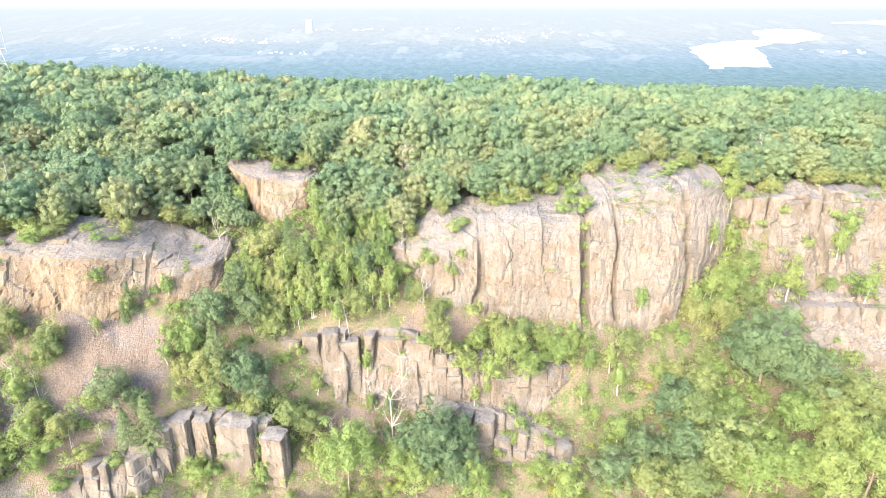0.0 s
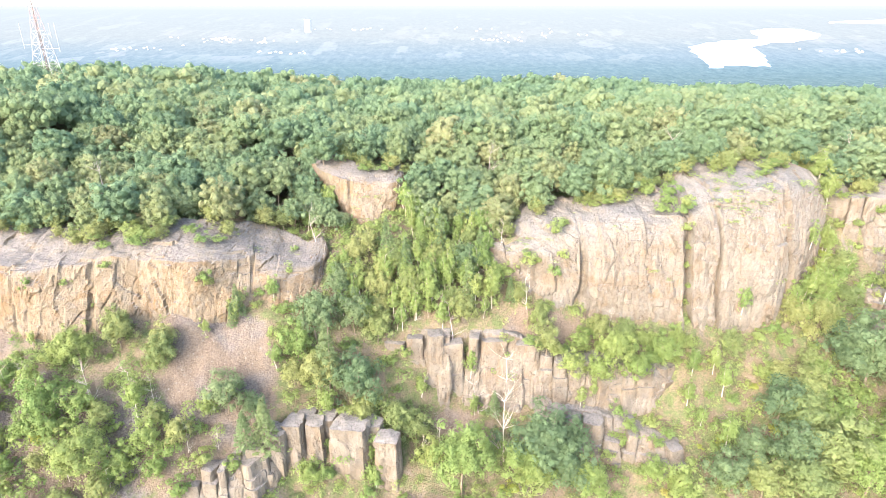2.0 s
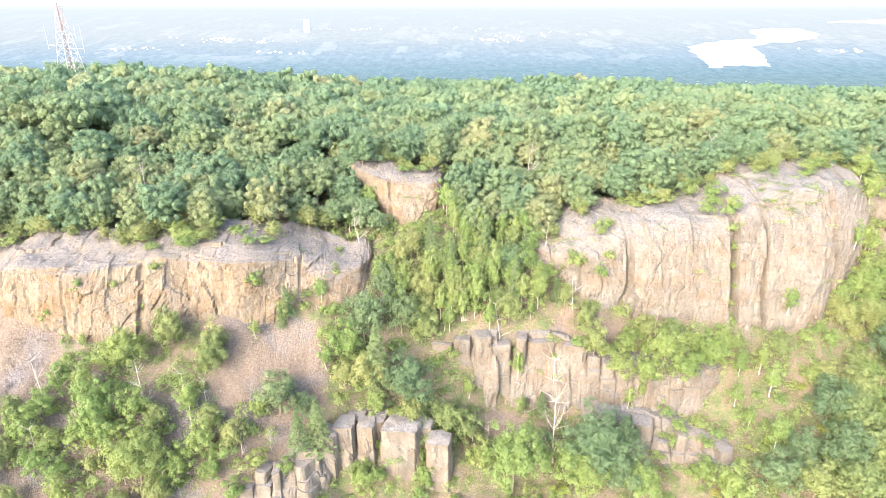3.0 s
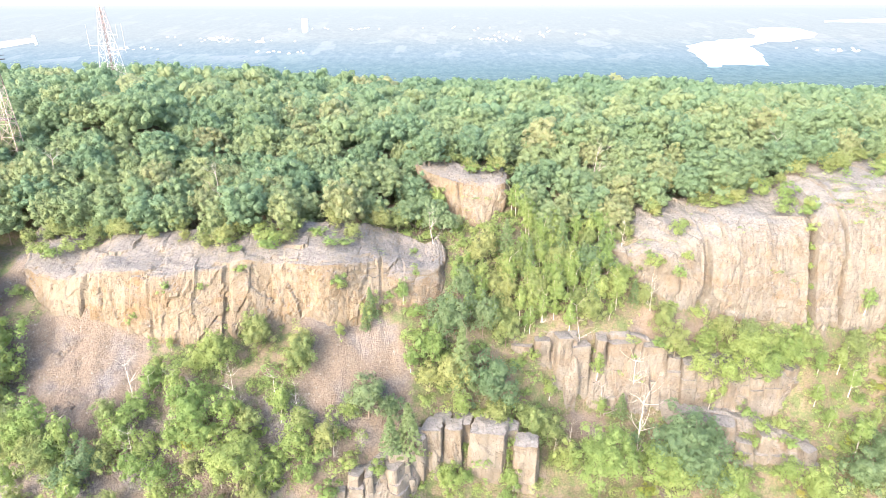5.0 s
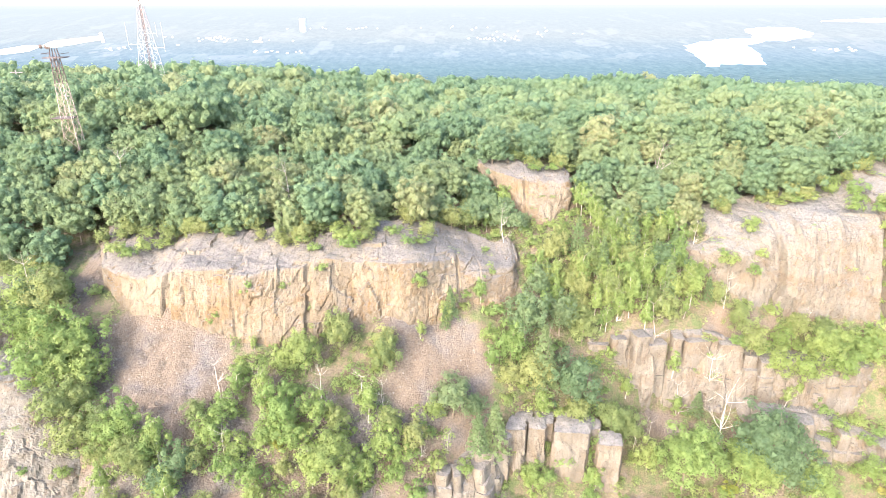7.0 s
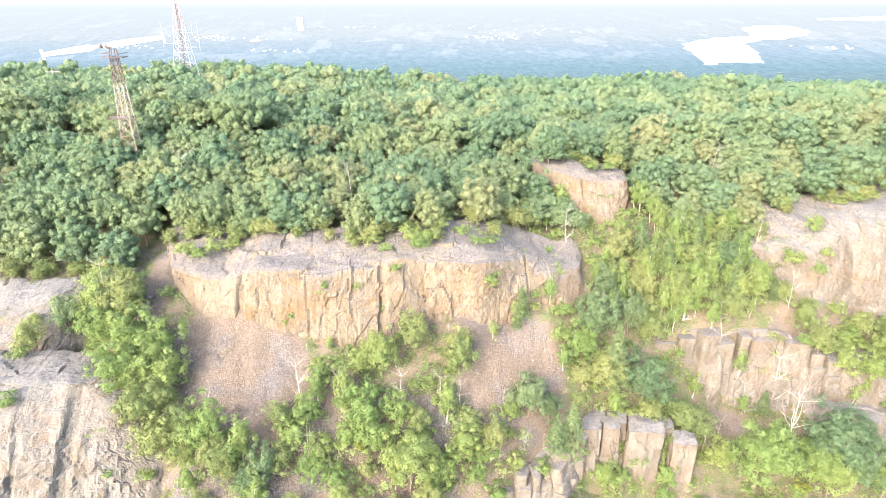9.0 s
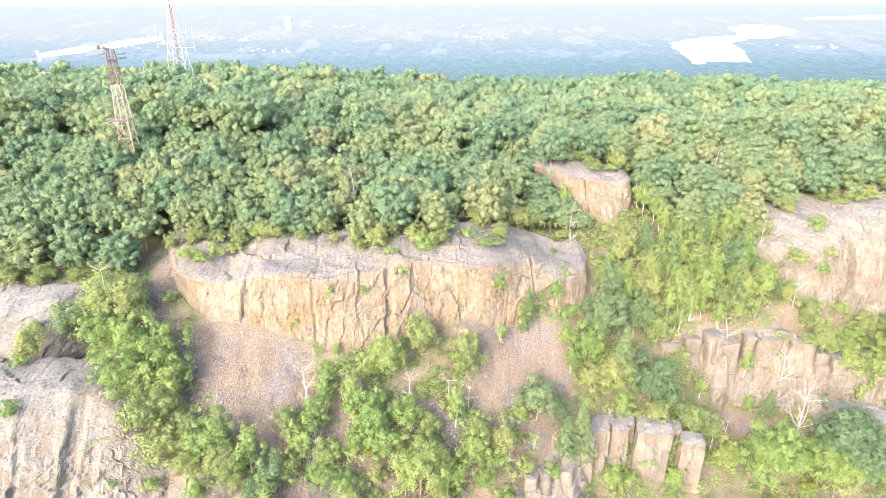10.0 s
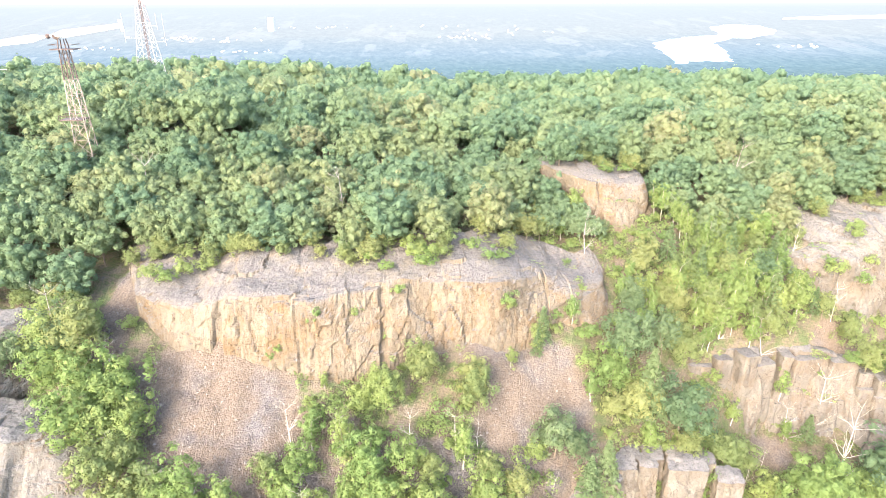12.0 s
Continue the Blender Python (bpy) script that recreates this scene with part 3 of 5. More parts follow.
def wall_of_blocks(root, rim, base, seed, mat, wide=(1.2, 2.8), deep=2.6, drop=1.4, gaps=0.12, split=0.45):
    """Blocks side by side along a ledge, some cracked across, some fallen away."""
    rng = np.random.default_rng(seed)
    length = np.sum(np.linalg.norm(np.diff(np.array(rim)[:, :2], axis=0), axis=1))
    r, b = spline(rim, 240), spline(base, 240)
    u = 0.6
    while u < length - 0.6:
        w = rng.uniform(*wide)
        k = min(238, int((u + w / 2) / length * 239))
        tan = r[k + 1] - r[k - 1]
        turn = math.atan2(tan[1], tan[0]) + rng.normal(0, 0.10)
        p = 0.55 * r[k] + 0.45 * b[k]
        back = np.array([-tan[1], tan[0]]) / (np.hypot(tan[0], tan[1]) + 1e-9)
        set_in = rng.uniform(-0.55, 0.55) + deep * 0.5
        x, y = p[0] + back[0] * set_in, p[1] + back[1] * set_in
        z0, z1 = b[k][2] - 1.2, r[k][2] - drop * rng.uniform(-0.1, 1) ** 2
        if rng.uniform() > gaps:
            if rng.uniform() < split * 0.5 and z1 - z0 > 4.5:
                za, zb = z0 + (z1 - z0) * rng.uniform(0.38, 0.5), z0 + (z1 - z0) * rng.uniform(0.66, 0.8)
                for k0, k1, inset, f in ((z0, za, -0.35, 1.04), (za - 0.25, zb, rng.uniform(0.0, 0.5), 0.98), (zb - 0.25, z1, rng.uniform(0.3, 1.1), rng.uniform(0.75, 0.95))):
                    rock_block(root, x + back[0] * inset, y + back[1] * inset, k0, k1, w * f, deep, turn + rng.normal(0, 0.05), int(rng.integers(1, 9999)), mat)
            elif rng.uniform() < split:
                zm = z0 + (z1 - z0) * rng.uniform(0.4, 0.75)
                rock_block(root, x - back[0] * 0.2, y - back[1] * 0.2, z0, zm, w * 1.02, deep, turn, int(rng.integers(1, 9999)), mat)
                rock_block(root, x + back[0] * rng.uniform(0.1, 0.7), y + back[1] * 0.4, zm - 0.3, z1, w * rng.uniform(0.8, 0.98), deep, turn + rng.normal(0, 0.06), int(rng.integers(1, 9999)), mat)
            else:
                rock_block(root, x, y, z0, z1, w * 1.0, deep, turn, int(rng.integers(1, 9999)), mat)
        u += w * rng.uniform(0.97, 1.08)


def set_back(line, inward, lower):
    """The same line moved back into the hill and down."""
    return [(x, y + inward, z - lower) for x, y, z in line]


cliff("cliff", "long tan traprock cliff with a broad grey slab on top",
      [(-108.5, 102, 33), (-107.5, 95, 33), (-105.5, 90, 31.4), (-102, 87.2, 30.8), (-97, 85.6, 30.8), (-92.5, 85, 31.8), (-90.5, 84.6, 32.2), (-82, 85.2, 32.2), (-75, 86.5, 32.6), (-70, 87, 32.7),
       (-62, 88.6, 32.4), (-56.5, 88.4, 32), (-52, 90.5, 30.5), (-49, 93, 29.2), (-43, 94, 27.4), (-39, 96, 26.8), (-38, 101, 27)],
      [(-104.5, 99, 27), (-103.5, 92, 26), (-101.5, 86, 25), (-98, 82.8, 24), (-94, 81.8, 22.9), (-90, 81.6, 22.5), (-83, 81, 21.8), (-77.5, 80.3, 21.4), (-70, 83, 21.5),
       (-62, 85, 21.5), (-56, 85, 21.5), (-51, 86.5, 21.8), (-47, 88, 22), (-42, 88.5, 22.3), (-38, 91, 22.5), (-37, 99, 24)],
      15, 3.2, ROCK, 3, (4.6, 9.0), 0.7, ((26.5, 0.8, 1.1), (36.5, 0.5, 0.5), (47.5, 0.7, 0.9)), 0.5, 1.0)
cliff("cliff", "high massive tan traprock cliff split by a deep crack",
      [(-9.5, 106, 29.5), (-8.5, 101, 30), (-3, 100.2, 31.4), (0.7, 100, 32.3), (6.5, 98.6, 33.6), (12.5, 99.4, 34.8), (20, 98.2, 35), (24.3, 98, 36),
       (30, 100.8, 38.7), (36, 102, 39), (43, 105, 39.4), (48.5, 107.5, 39.2), (51.5, 112, 39), (51.5, 120, 39)],
      [(-11, 103, 26.5), (-9, 97.5, 26.5), (-4, 96.5, 26.5), (1, 94.6, 24.5), (6.5, 93.4, 20), (13, 93, 18), (20, 92.8, 17.3), (25, 92.4, 17),
       (30, 92.5, 16.5), (38, 92.4, 15.8), (44, 95.5, 18), (50, 101, 26), (54.5, 108, 29), (55, 118, 32)],
      17, 2.3, ROCK_BIG, 8, (4.8, 13.0), 0.8, ((20, 0.7, 1.7), (38.5, 0.9, 2.8), (44.2, 0.5, 1.7), (57, 1.0, 2.8)), 0.9, 1.9)
rim, base = [(53.5, 116, 36.5), (53.8, 110, 36.2), (57, 107, 36.6), (61.7, 105.8, 36.8), (68, 105.5, 36.8), (75, 105.5, 36.5), (84, 107, 36), (95, 108, 35)], \
    [(52.5, 110, 30), (53, 104, 27), (57, 101, 23), (62, 99.5, 21.5), (68, 99, 20.5), (75, 99, 20.5), (84, 101, 21), (95, 102, 21)]
root = cliff("cliff", "broken tan cliff of stepped traprock blocks",
      rim, base,
      10, 1.5, ROCK_PALE, 14, (2.2, 5.0), 1.1, ((12, 1.0, 1.5), (22, 1.2, 1.5)), 1.4)
wall_of_blocks(root, rim, base, 61, ROCK_PALE, (1.8, 4.0), 3.0, 1.8, 0.1, 0.7)
rim, base = [(57, 101, 21.5), (60, 97.5, 20.5), (64, 95.5, 20), (70, 95.5, 20.5), (78, 95.5, 20.5), (90, 97, 20), (104, 98, 20)], \
    [(56.5, 97, 16.5), (60, 93, 15), (64, 91, 13.5), (70, 90, 12.5), (78, 89.5, 11.5), (90, 90, 11), (104, 92, 11)]
root = cliff("cliff", "low ledge of pale blocky traprock under the main cliffs",
      rim, base,
      6, 1.5, ROCK_PALE, 21, (2.4, 3.6), 1.2, (), 2.4)
wall_of_blocks(root, rim, base, 62, ROCK_PALE, (1.6, 3.6), 3.0, 2.4, 0.15, 0.6)
cliff("pinnacle", "lone tan rock buttress with a flat top among trees",
      [(-44.5, 122, 39.4), (-43, 117.6, 39.3), (-39.5, 114.6, 38.8), (-35, 113.2, 37.9), (-30.5, 113.2, 37.5), (-26.6, 114.4, 37.4), (-25.0, 118, 37.3), (-24.6, 123, 37.3)],
      [(-40, 121, 33), (-38.5, 115, 32.5), (-36.5, 111, 31), (-34, 108.3, 29.5), (-31, 107.8, 29), (-29, 109.8, 29.5), (-27.6, 113.4, 31), (-26.5, 120, 32)],
      11, 1.6, ROCK, 27, (3.2, 9.0), 0.5, ((14, 0.4, 0.8),), 0.2)
rim, base = [(-30.5, 93, 18), (-29, 89.5, 18), (-25.5, 88.4, 18.3), (-19, 88.2, 18.8), (-15, 88.6, 18.4), (-8.5, 88.6, 18.2), (-4, 87.5, 16.8), (-1, 86.3, 15.2), (4, 86, 14.5), (9, 85.8, 13.8), (14, 86, 13.2), (19, 86, 12.5), (22, 88, 12.5)], \
    [(-28, 90, 6), (-26.5, 85.5, 4.8), (-23, 84.2, 4), (-18, 84.4, 3.8), (-13, 84.6, 4), (-8, 84.6, 5), (-3, 84.2, 5.8), (0.5, 83.6, 6.6), (5, 83.2, 8), (9, 82.8, 8), (14, 83, 8), (18.5, 83.4, 8), (21, 86, 8.5)]
root = cliff("ledge", "ledge of jointed tan traprock above a wooded hollow",
      set_back(rim, 1.0, 0.5), set_back(base, 1.1, 0),
      6, 1.0, ROCK_PALE, 33, (2.2, 6.0), 0.6, ((11, 0.9, 1.3), (17.5, 1.3, 1.8), (30, 0.8, 1.1)), 2.2)
wall_of_blocks(root, rim, base, 63, ROCK_PALE, (1.9, 5.0), 2.8, 1.8, 0.04, 0.85)
rim, base = [(-2, 85, 8.4), (0, 82.8, 8.2), (5, 81.6, 7.6), (10, 80.4, 6.6), (15, 79, 5.0), (20, 77, 3.6), (22, 79.5, 3.4)], \
    [(-1, 80, 1), (1, 77.6, 0), (5, 76, -0.5), (10, 75, -1), (15, 74, -1.5), (19.5, 73.2, -2), (22, 76, -2)]
root = cliff("ledge", "lower ledge of rough tan rock",
      set_back(rim, 1.4, 1.0), set_back(base, 1.6, 0),
      5, 1.2, ROCK_PALE, 39, (2.6, 5.0), 0.6, ((12, 0.6, 0.8),), 1.6)
wall_of_blocks(root, rim, base, 64, ROCK_PALE, (1.4, 3.8), 3.0, 3.4, 0.15, 0.8)
rim, base = [(-57, 71.5, 6.0), (-55, 69.4, 6.2), (-50, 69.4, 7.2), (-46.5, 70.6, 7.8), (-44.5, 72.2, 8.2), (-44, 76, 8.6)], \
    [(-57, 69, 3), (-54, 66.6, 2), (-49, 67.2, 1), (-45.5, 68.6, 1), (-43, 70.5, 1), (-42, 74.5, 2)]
root = cliff("ledge", "blocky ledge of tan rock beneath the scree",
      set_back(rim, 1.3, 0.8), set_back(base, 1.4, 0),
      6, 1.2, ROCK_PALE, 45, (2.6, 5.0), 0.5, ((6, 0.6, 0.8),), 1.2)
wall_of_blocks(root, rim, base, 65, ROCK_PALE, (1.4, 3.4), 3.0, 2.0, 0.08, 0.8)
cliff("cliff", "pale fissured rock slope with a grey slab, dropping away below trees",
      [(-160, 71, 25.5), (-140, 70.5, 25), (-128, 70, 24.6), (-121, 70, 24.2), (-117, 71, 23.7), (-113, 72, 23), (-109.5, 72, 21.3), (-105, 70, 16.8), (-101.5, 68.5, 12), (-100, 70.5, 11)],
      [(-160, 56, -4), (-140, 56, -4), (-128, 56.5, -4), (-121, 57, -4), (-116, 57.5, -4), (-111, 58.2, -4), (-107, 59.2, -4), (-103, 60.5, -3), (-99, 62, -1), (-97, 65, 2)],
      8, 1.4, ROCK_GREY, 51, (3.0, 3.4), 0.75, ((42.5, 0.6, 0.4), (48.2, 1.3, 1.2)), 0.1, 1.5)
cliff("cliff", "pale grey rock shoulder rising behind a fissured slope",
      [(-160, 84, 30), (-142, 84, 29.4), (-130, 83.4, 28.6), (-124, 83.4, 28.8), (-119.8, 84.4, 29), (-117.2, 87, 28.2), (-116.8, 91, 28.6)],
      [(-160, 74, 17), (-142, 74, 17), (-130, 74.5, 18), (-124, 75.5, 19.5), (-119, 78, 22), (-115.4, 82, 24), (-115, 88, 26)],
      8, 1.6, ROCK_GREY, 57, (3.0, 4.5), 0.7, ((31, 0.7, 0.7),), 0.15, 1.5)

# ---------------------------------------------------------------- where things stand
from mathutils.bvhtree import BVHTree


def tree_of(meshes):
    verts, polys, n = [], [], 0
    for me in meshes:
        co = np.empty(len(me.vertices) * 3, np.float32)
        me.vertices.foreach_get("co", co)
        li = np.empty(len(me.loops), np.int32)
        me.loops.foreach_get("vertex_index", li)
        verts.append(co.reshape(-1, 3))
        polys.append(li.reshape(-1, 4) + n)
        n += len(me.vertices)
    return BVHTree.FromPolygons(np.concatenate(verts).tolist(), np.concatenate(polys).tolist())


near_x, near_y = np.arange(-175, 135, 1.6), np.arange(56, 128, 1.2)
NX, NY = np.meshgrid(near_x, near_y, indexing="ij")
soil = mesh_from("soil", np.stack([NX, NY, ground_z(NX, NY)], -1).reshape(-1, 3), grid_faces(len(near_x), len(near_y)), GROUND)
LAND = tree_of(SOLID + [soil])
ROCKS = tree_of(SOLID)
bpy.data.meshes.remove(soil)


def footing(x, y):
    """Height and slope of what lies topmost at x, y, and whether it is rock."""
    hit, nor, _, _ = LAND.ray_cast(Vector((x, y, 200)), Vector((0, 0, -1)))
    rock, _, _, _ = ROCKS.ray_cast(Vector((x, y, 200)), Vector((0, 0, -1)))
    if hit is None:
        return float(ground_z(x, y)), 1.0, False
    return hit.z, abs(nor.z), rock is not None and rock.z > hit.z - 0.05


# ---------------------------------------------------------------- plants
def leaf_cards(rng, centres, normals, size, droop=0.0):
    """One three-cornered spray of leaves at each centre, roughly facing along its normal."""
    n = len(centres)
    nrm = normals + rng.normal(0, 0.28, (n, 3))
    nrm /= np.linalg.norm(nrm, axis=1)[:, None]
    t = np.cross(nrm, rng.normal(0, 1, (n, 3)))
    t /= np.linalg.norm(t, axis=1)[:, None]
    b = np.cross(nrm, t)
    s = size * rng.uniform(0.6, 1.35, (n, 1))
    k = [rng.uniform(0.35, 0.65, (n, 1)) for _ in range(4)]
    lift = nrm * s * 0.22
    q = np.stack([centres - t * s * k[0] - b * s * 0.3, centres + t * s * k[2] - b * s * 0.3 * k[1], centres + b * s * (k[3] + 0.1) + lift], 1)
    return q.reshape(-1, 3)


def ball(times):
    """Corners and triangles of a ball of radius 1."""
    bm = bmesh.new()
    bmesh.ops.create_icosphere(bm, subdivisions=times, radius=1)
    bm.verts.ensure_lookup_table()
    v, f = np.array([tuple(p.co) for p in bm.verts]), np.array([[p.index for p in q.verts] for q in bm.faces])
    bm.free()
    return v, f


BALL = ball(1)


def puffs(rng, centres, radii, ways, puff):
    """A lumpy ball of foliage at each centre, its hidden inner side left off."""
    bv, bf = BALL
    vs, ns = [], []
    for c, r, d in zip(centres, radii, ways):
        lump = 1 + rng.uniform(-0.26, 0.2, (len(bv), 1))
        q = np.array(Euler(rng.uniform(0, 6.28, 3)).to_matrix())
        unit = bv @ q
        mid = unit[bf].mean(1)
        seen = bf[(mid @ d > -0.35) & (mid[:, 2] > -0.75)]
        vs.append((c + unit * lump * r * puff)[seen].reshape(-1, 3))
        ns.append((unit + 0.45 * d)[seen].reshape(-1, 3))
    return np.concatenate(vs), np.concatenate(ns)


def crown_verts(seed, radius, height, clumps, cards, size, low=-0.25, core=True, ragged=0.22, puff=0.9):
    """A crown of leaf clumps on an uneven dome round the origin, as triangles."""
    rng = np.random.default_rng(seed)
    k = np.arange(clumps) + 0.5
    z = 1 - (1 - low) * k / clumps
    ang = k * 2.39996 + rng.uniform(0, 6.28)
    d = np.stack([np.sqrt(np.maximum(0, 1 - z * z)) * np.cos(ang), np.sqrt(np.maximum(0, 1 - z * z)) * np.sin(ang), z], 1)
    d += rng.normal(0, 0.14, d.shape)
    far = rng.uniform(1 - ragged * 1.6, 1 + ragged, (clumps, 1))
    half = np.array([radius, radius, height])
    c = d * half * 0.72 * far
    rc = rng.uniform(0.26, 0.42, clumps) * radius * min(1.0, 4.2 / math.sqrt(clumps) + 0.12)
    which = rng.integers(0, clumps, cards)
    e = rng.normal(0, 1, (cards, 3)) + 0.7 * d[which] + np.array([0, 0, 0.5])
    e /= np.linalg.norm(e, axis=1)[:, None]
    pos = c[which] + e * rc[which][:, None] * rng.uniform(0.84, 1.16, (cards, 1))
    v = leaf_cards(rng, pos, e + 0.4 * d[which], size)
    soft = np.repeat(e + 0.55 * d[which] + rng.normal(0, 0.09, e.shape), 3, axis=0)
    if core:
        nu, nv = 9, 6
        th, ph = np.meshgrid(np.linspace(0, 2 * math.pi, nu), np.linspace(0.05, 0.72 * math.pi, nv), indexing="ij")
        sph = np.stack([np.sin(ph) * np.cos(th), np.sin(ph) * np.sin(th), np.cos(ph)], -1).reshape(-1, 3)
        sph = sph * half * 0.5
        g = grid_faces(nu, nv)
        inner = sph[np.concatenate([g[:, :3], g[:, [0, 2, 3]]])].reshape(-1, 3)
        lumps, round_way = puffs(rng, c, rc, d / np.linalg.norm(d, axis=1)[:, None], puff)
        v, soft = np.concatenate([v, lumps, inner]), np.concatenate([soft, round_way, inner])
    return v, soft / (np.linalg.norm(soft, axis=1)[:, None] + 1e-9)


def pine_verts(seed, radius, height, tiers, cards, size):
    """Whorls of drooping boughs round a leader, from the ground up."""
    rng = np.random.default_rng(seed)
    t = rng.uniform(0, 1, cards) ** 1.25
    tier = (np.floor(t * tiers) + 0.5) / tiers
    ang = np.floor(rng.uniform(0, 7, cards)) * 0.9 + tier * 17 + rng.normal(0, 0.16, cards)
    out = radius * (1 - tier) ** 0.8 * rng.uniform(0.12, 1.0, cards) ** 0.6
    z = height * (0.16 + 0.84 * tier) - out * 0.12 + rng.normal(0, 0.10, cards)
    pos = np.stack([out * np.cos(ang), out * np.sin(ang), z], 1)
    nrm = np.stack([np.cos(ang) * 0.35, np.sin(ang) * 0.35, np.full(cards, 0.9)], 1)
    return leaf_cards(rng, pos, nrm, size), np.repeat(nrm / np.linalg.norm(nrm, axis=1)[:, None], 3, axis=0)


def leaf_mesh(name, v, mat, tints=None):
    """Leaf sprays as one mesh, shaded by the round of the clump that each belongs to."""
    v, soft = v
    me = mesh_from(name, v, np.arange(len(v)).reshape(-1, 3), mat)
    a = me.attributes.new("tint", "FLOAT", "POINT")
    if tints is not None:
        a.data.foreach_set("value", tints.astype(np.float32))
    own = me.attributes.new("custom_normal", "FLOAT_VECTOR", "POINT")
    own.data.foreach_set("vector", soft.astype(np.float32).ravel())
    return me


def tube(verts, faces, a, b, ra, rb, sides=5):
    a, b = Vector(a), Vector(b)
    q = (b - a).to_track_quat("Z", "Y")
    n = len(verts)
    for p, r in ((a, ra), (b, rb)):
        for k in range(sides):
            w = 2 * math.pi * k / sides
            verts.append(p + q @ Vector((r * math.cos(w), r * math.sin(w), 0)))
    for k in range(sides):
        j = (k + 1) % sides
        faces.append((n + k, n + j, n + sides + j, n + sides + k))


def bough(verts, faces, rng, start, way, length, radius, depth):
    """A crooked limb that forks."""
    p, d = Vector(start), Vector(way).normalized()
    steps = 3
    for k in range(steps):
        d = (d + Vector((rng.normal(0, 0.22), rng.normal(0, 0.22), rng.normal(0.10, 0.12)))).normalized()
        q = p + d * (length / steps)
        r0, r1 = radius * (1 - 0.28 * k), radius * (1 - 0.28 * (k + 1))
        tube(verts, faces, p, q, r0, r1, 3 if depth < 1 else 4)
        p = q
        if depth > 0 and k > 0 or depth > 1:
            side = (d + Vector((rng.normal(0, 0.75), rng.normal(0, 0.75), rng.uniform(-0.1, 0.5)))).normalized()
            bough(verts, faces, rng, p, side, length * rng.uniform(0.45, 0.7), r1 * 0.65, depth - 1)


def trunk_mesh(name, seed, height, radius, mat, limbs=4, spread=0.8, depth=0):
    rng = np.random.default_rng(seed)
    verts, faces = [], []
    p, lean = Vector((0, 0, -0.8)), Vector((rng.normal(0, 0.06), rng.normal(0, 0.06), 1)).normalized()
    n = 4
    for k in range(n):
        q = p + (lean + Vector((rng.normal(0, 0.05), rng.normal(0, 0.05), 0))) * ((height + 0.8) / n)
        tube(verts, faces, p, q, radius * (1 - 0.2 * k), radius * (1 - 0.2 * (k + 1)), 5)
        if k >= 1:
            for j in range(max(1, limbs // 3)):
                w = rng.uniform(0, 6.28)
                bough(verts, faces, rng, q, (math.cos(w) * spread, math.sin(w) * spread, 0.75), height * rng.uniform(0.25, 0.42), radius * 0.45 * (1 - 0.2 * k), depth)
        p = q
    return mesh_from(name, np.array([tuple(v) for v in verts]), faces, mat)


def tree_kind(name, seed, radius, tall, stem, mat, clumps, cards, size, low, bark, label, category, group, flat=0.62, limbs=4):
    """A prototype: an Empty at the tree's foot, with its trunk and its crown."""
    root = new(name)
    tagged(root, label, category, group)
    hc = (tall - stem) / 2 / 0.95
    v, soft = crown_verts(seed, radius, hc * 1.15, clumps, cards, size, low, True, 0.34 if radius < 2 else 0.22 if mat == OAK else 0.3, 0.84 if mat == OAK else 0.62)
    v = v + np.array([0, 0, tall - hc * 1.08])
    put("trunk", trunk_mesh("trunk", seed, tall * 0.78, 0.035 * tall * 0.55, bark, limbs), root)
    put("crown", leaf_mesh("crown", (v, soft), mat), root)
    return root


def pine_kind(name, seed, radius, tall, cards, label, group):
    root = new(name)
    tagged(root, label, "pine", group)
    put("trunk", trunk_mesh("trunk", seed, tall * 0.97, 0.014 * tall, BARK, 0), root)
    put("crown", leaf_mesh("crown", pine_verts(seed, radius, tall, 12, cards, 0.40), NEEDLES), root)
    return root


def snag_kind(name, seed, tall, label, mat=DEADWOOD, limbs=15, thick=0.021):
    ob = put(name, trunk_mesh(name, seed, tall, tall * thick, mat, limbs, 0.95, 2), None, label, "dead tree")
    return ob


def stand(proto, x, y, scale=1.0, wide=1.0, turn=None, sink=0.0, z=None):
    if z is None:
        z = footing(x, y)[0]
    turn = random.uniform(0, 6.28) if turn is None else turn
    m = Matrix.Translation((x, y, z - sink)) @ Matrix.Rotation(turn, 4, "Z")
    ob = copy_thing(proto, m)
    ob.scale = (scale * wide, scale * wide, scale)
    return ob


def drop_kind(root):
    for o in (*root.children_recursive, root):
        bpy.data.objects.remove(o)


random.seed(4)
oaks = [tree_kind("oak_tree", 100 + k, 3.6, 8.2, 1.8, OAK, 92, 1500, 0.30, -0.35, BARK, "broad oak with dusty green crown on the plateau", "tree", "plateau oaks") for k in range(6)]
edge_oaks = [tree_kind("oak_tree", 130 + k, 3.4, 7.6, 0.5, OAK, 96, 1500, 0.30, -0.85, BARK, "oak leafy to the ground along the cliff edge", "tree", "plateau oaks") for k in range(3)]
birches = [tree_kind("young_tree", 200 + k, 1.35, 5.8, 0.9, BRIGHT, 22, 700, 0.27, -0.9, PALEBARK, "slender young tree with bright green leaves on the slope", "tree", "young trees on the slope", limbs=3) for k in range(4)]
darks = [tree_kind("slope_tree", 270 + k, 2.7, 6.4, 1.2, DARK, 36, 1250, 0.30, -0.7, BARK, "dense dark green tree on the lower slope", "tree", "dark slope trees") for k in range(3)]
greens = [tree_kind("slope_tree", 250 + k, 2.6, 6.0, 1.2, GREEN, 36, 1250, 0.30, -0.7, BARK, "rounded green tree rooted among the rocks", "tree", "slope trees") for k in range(4)]
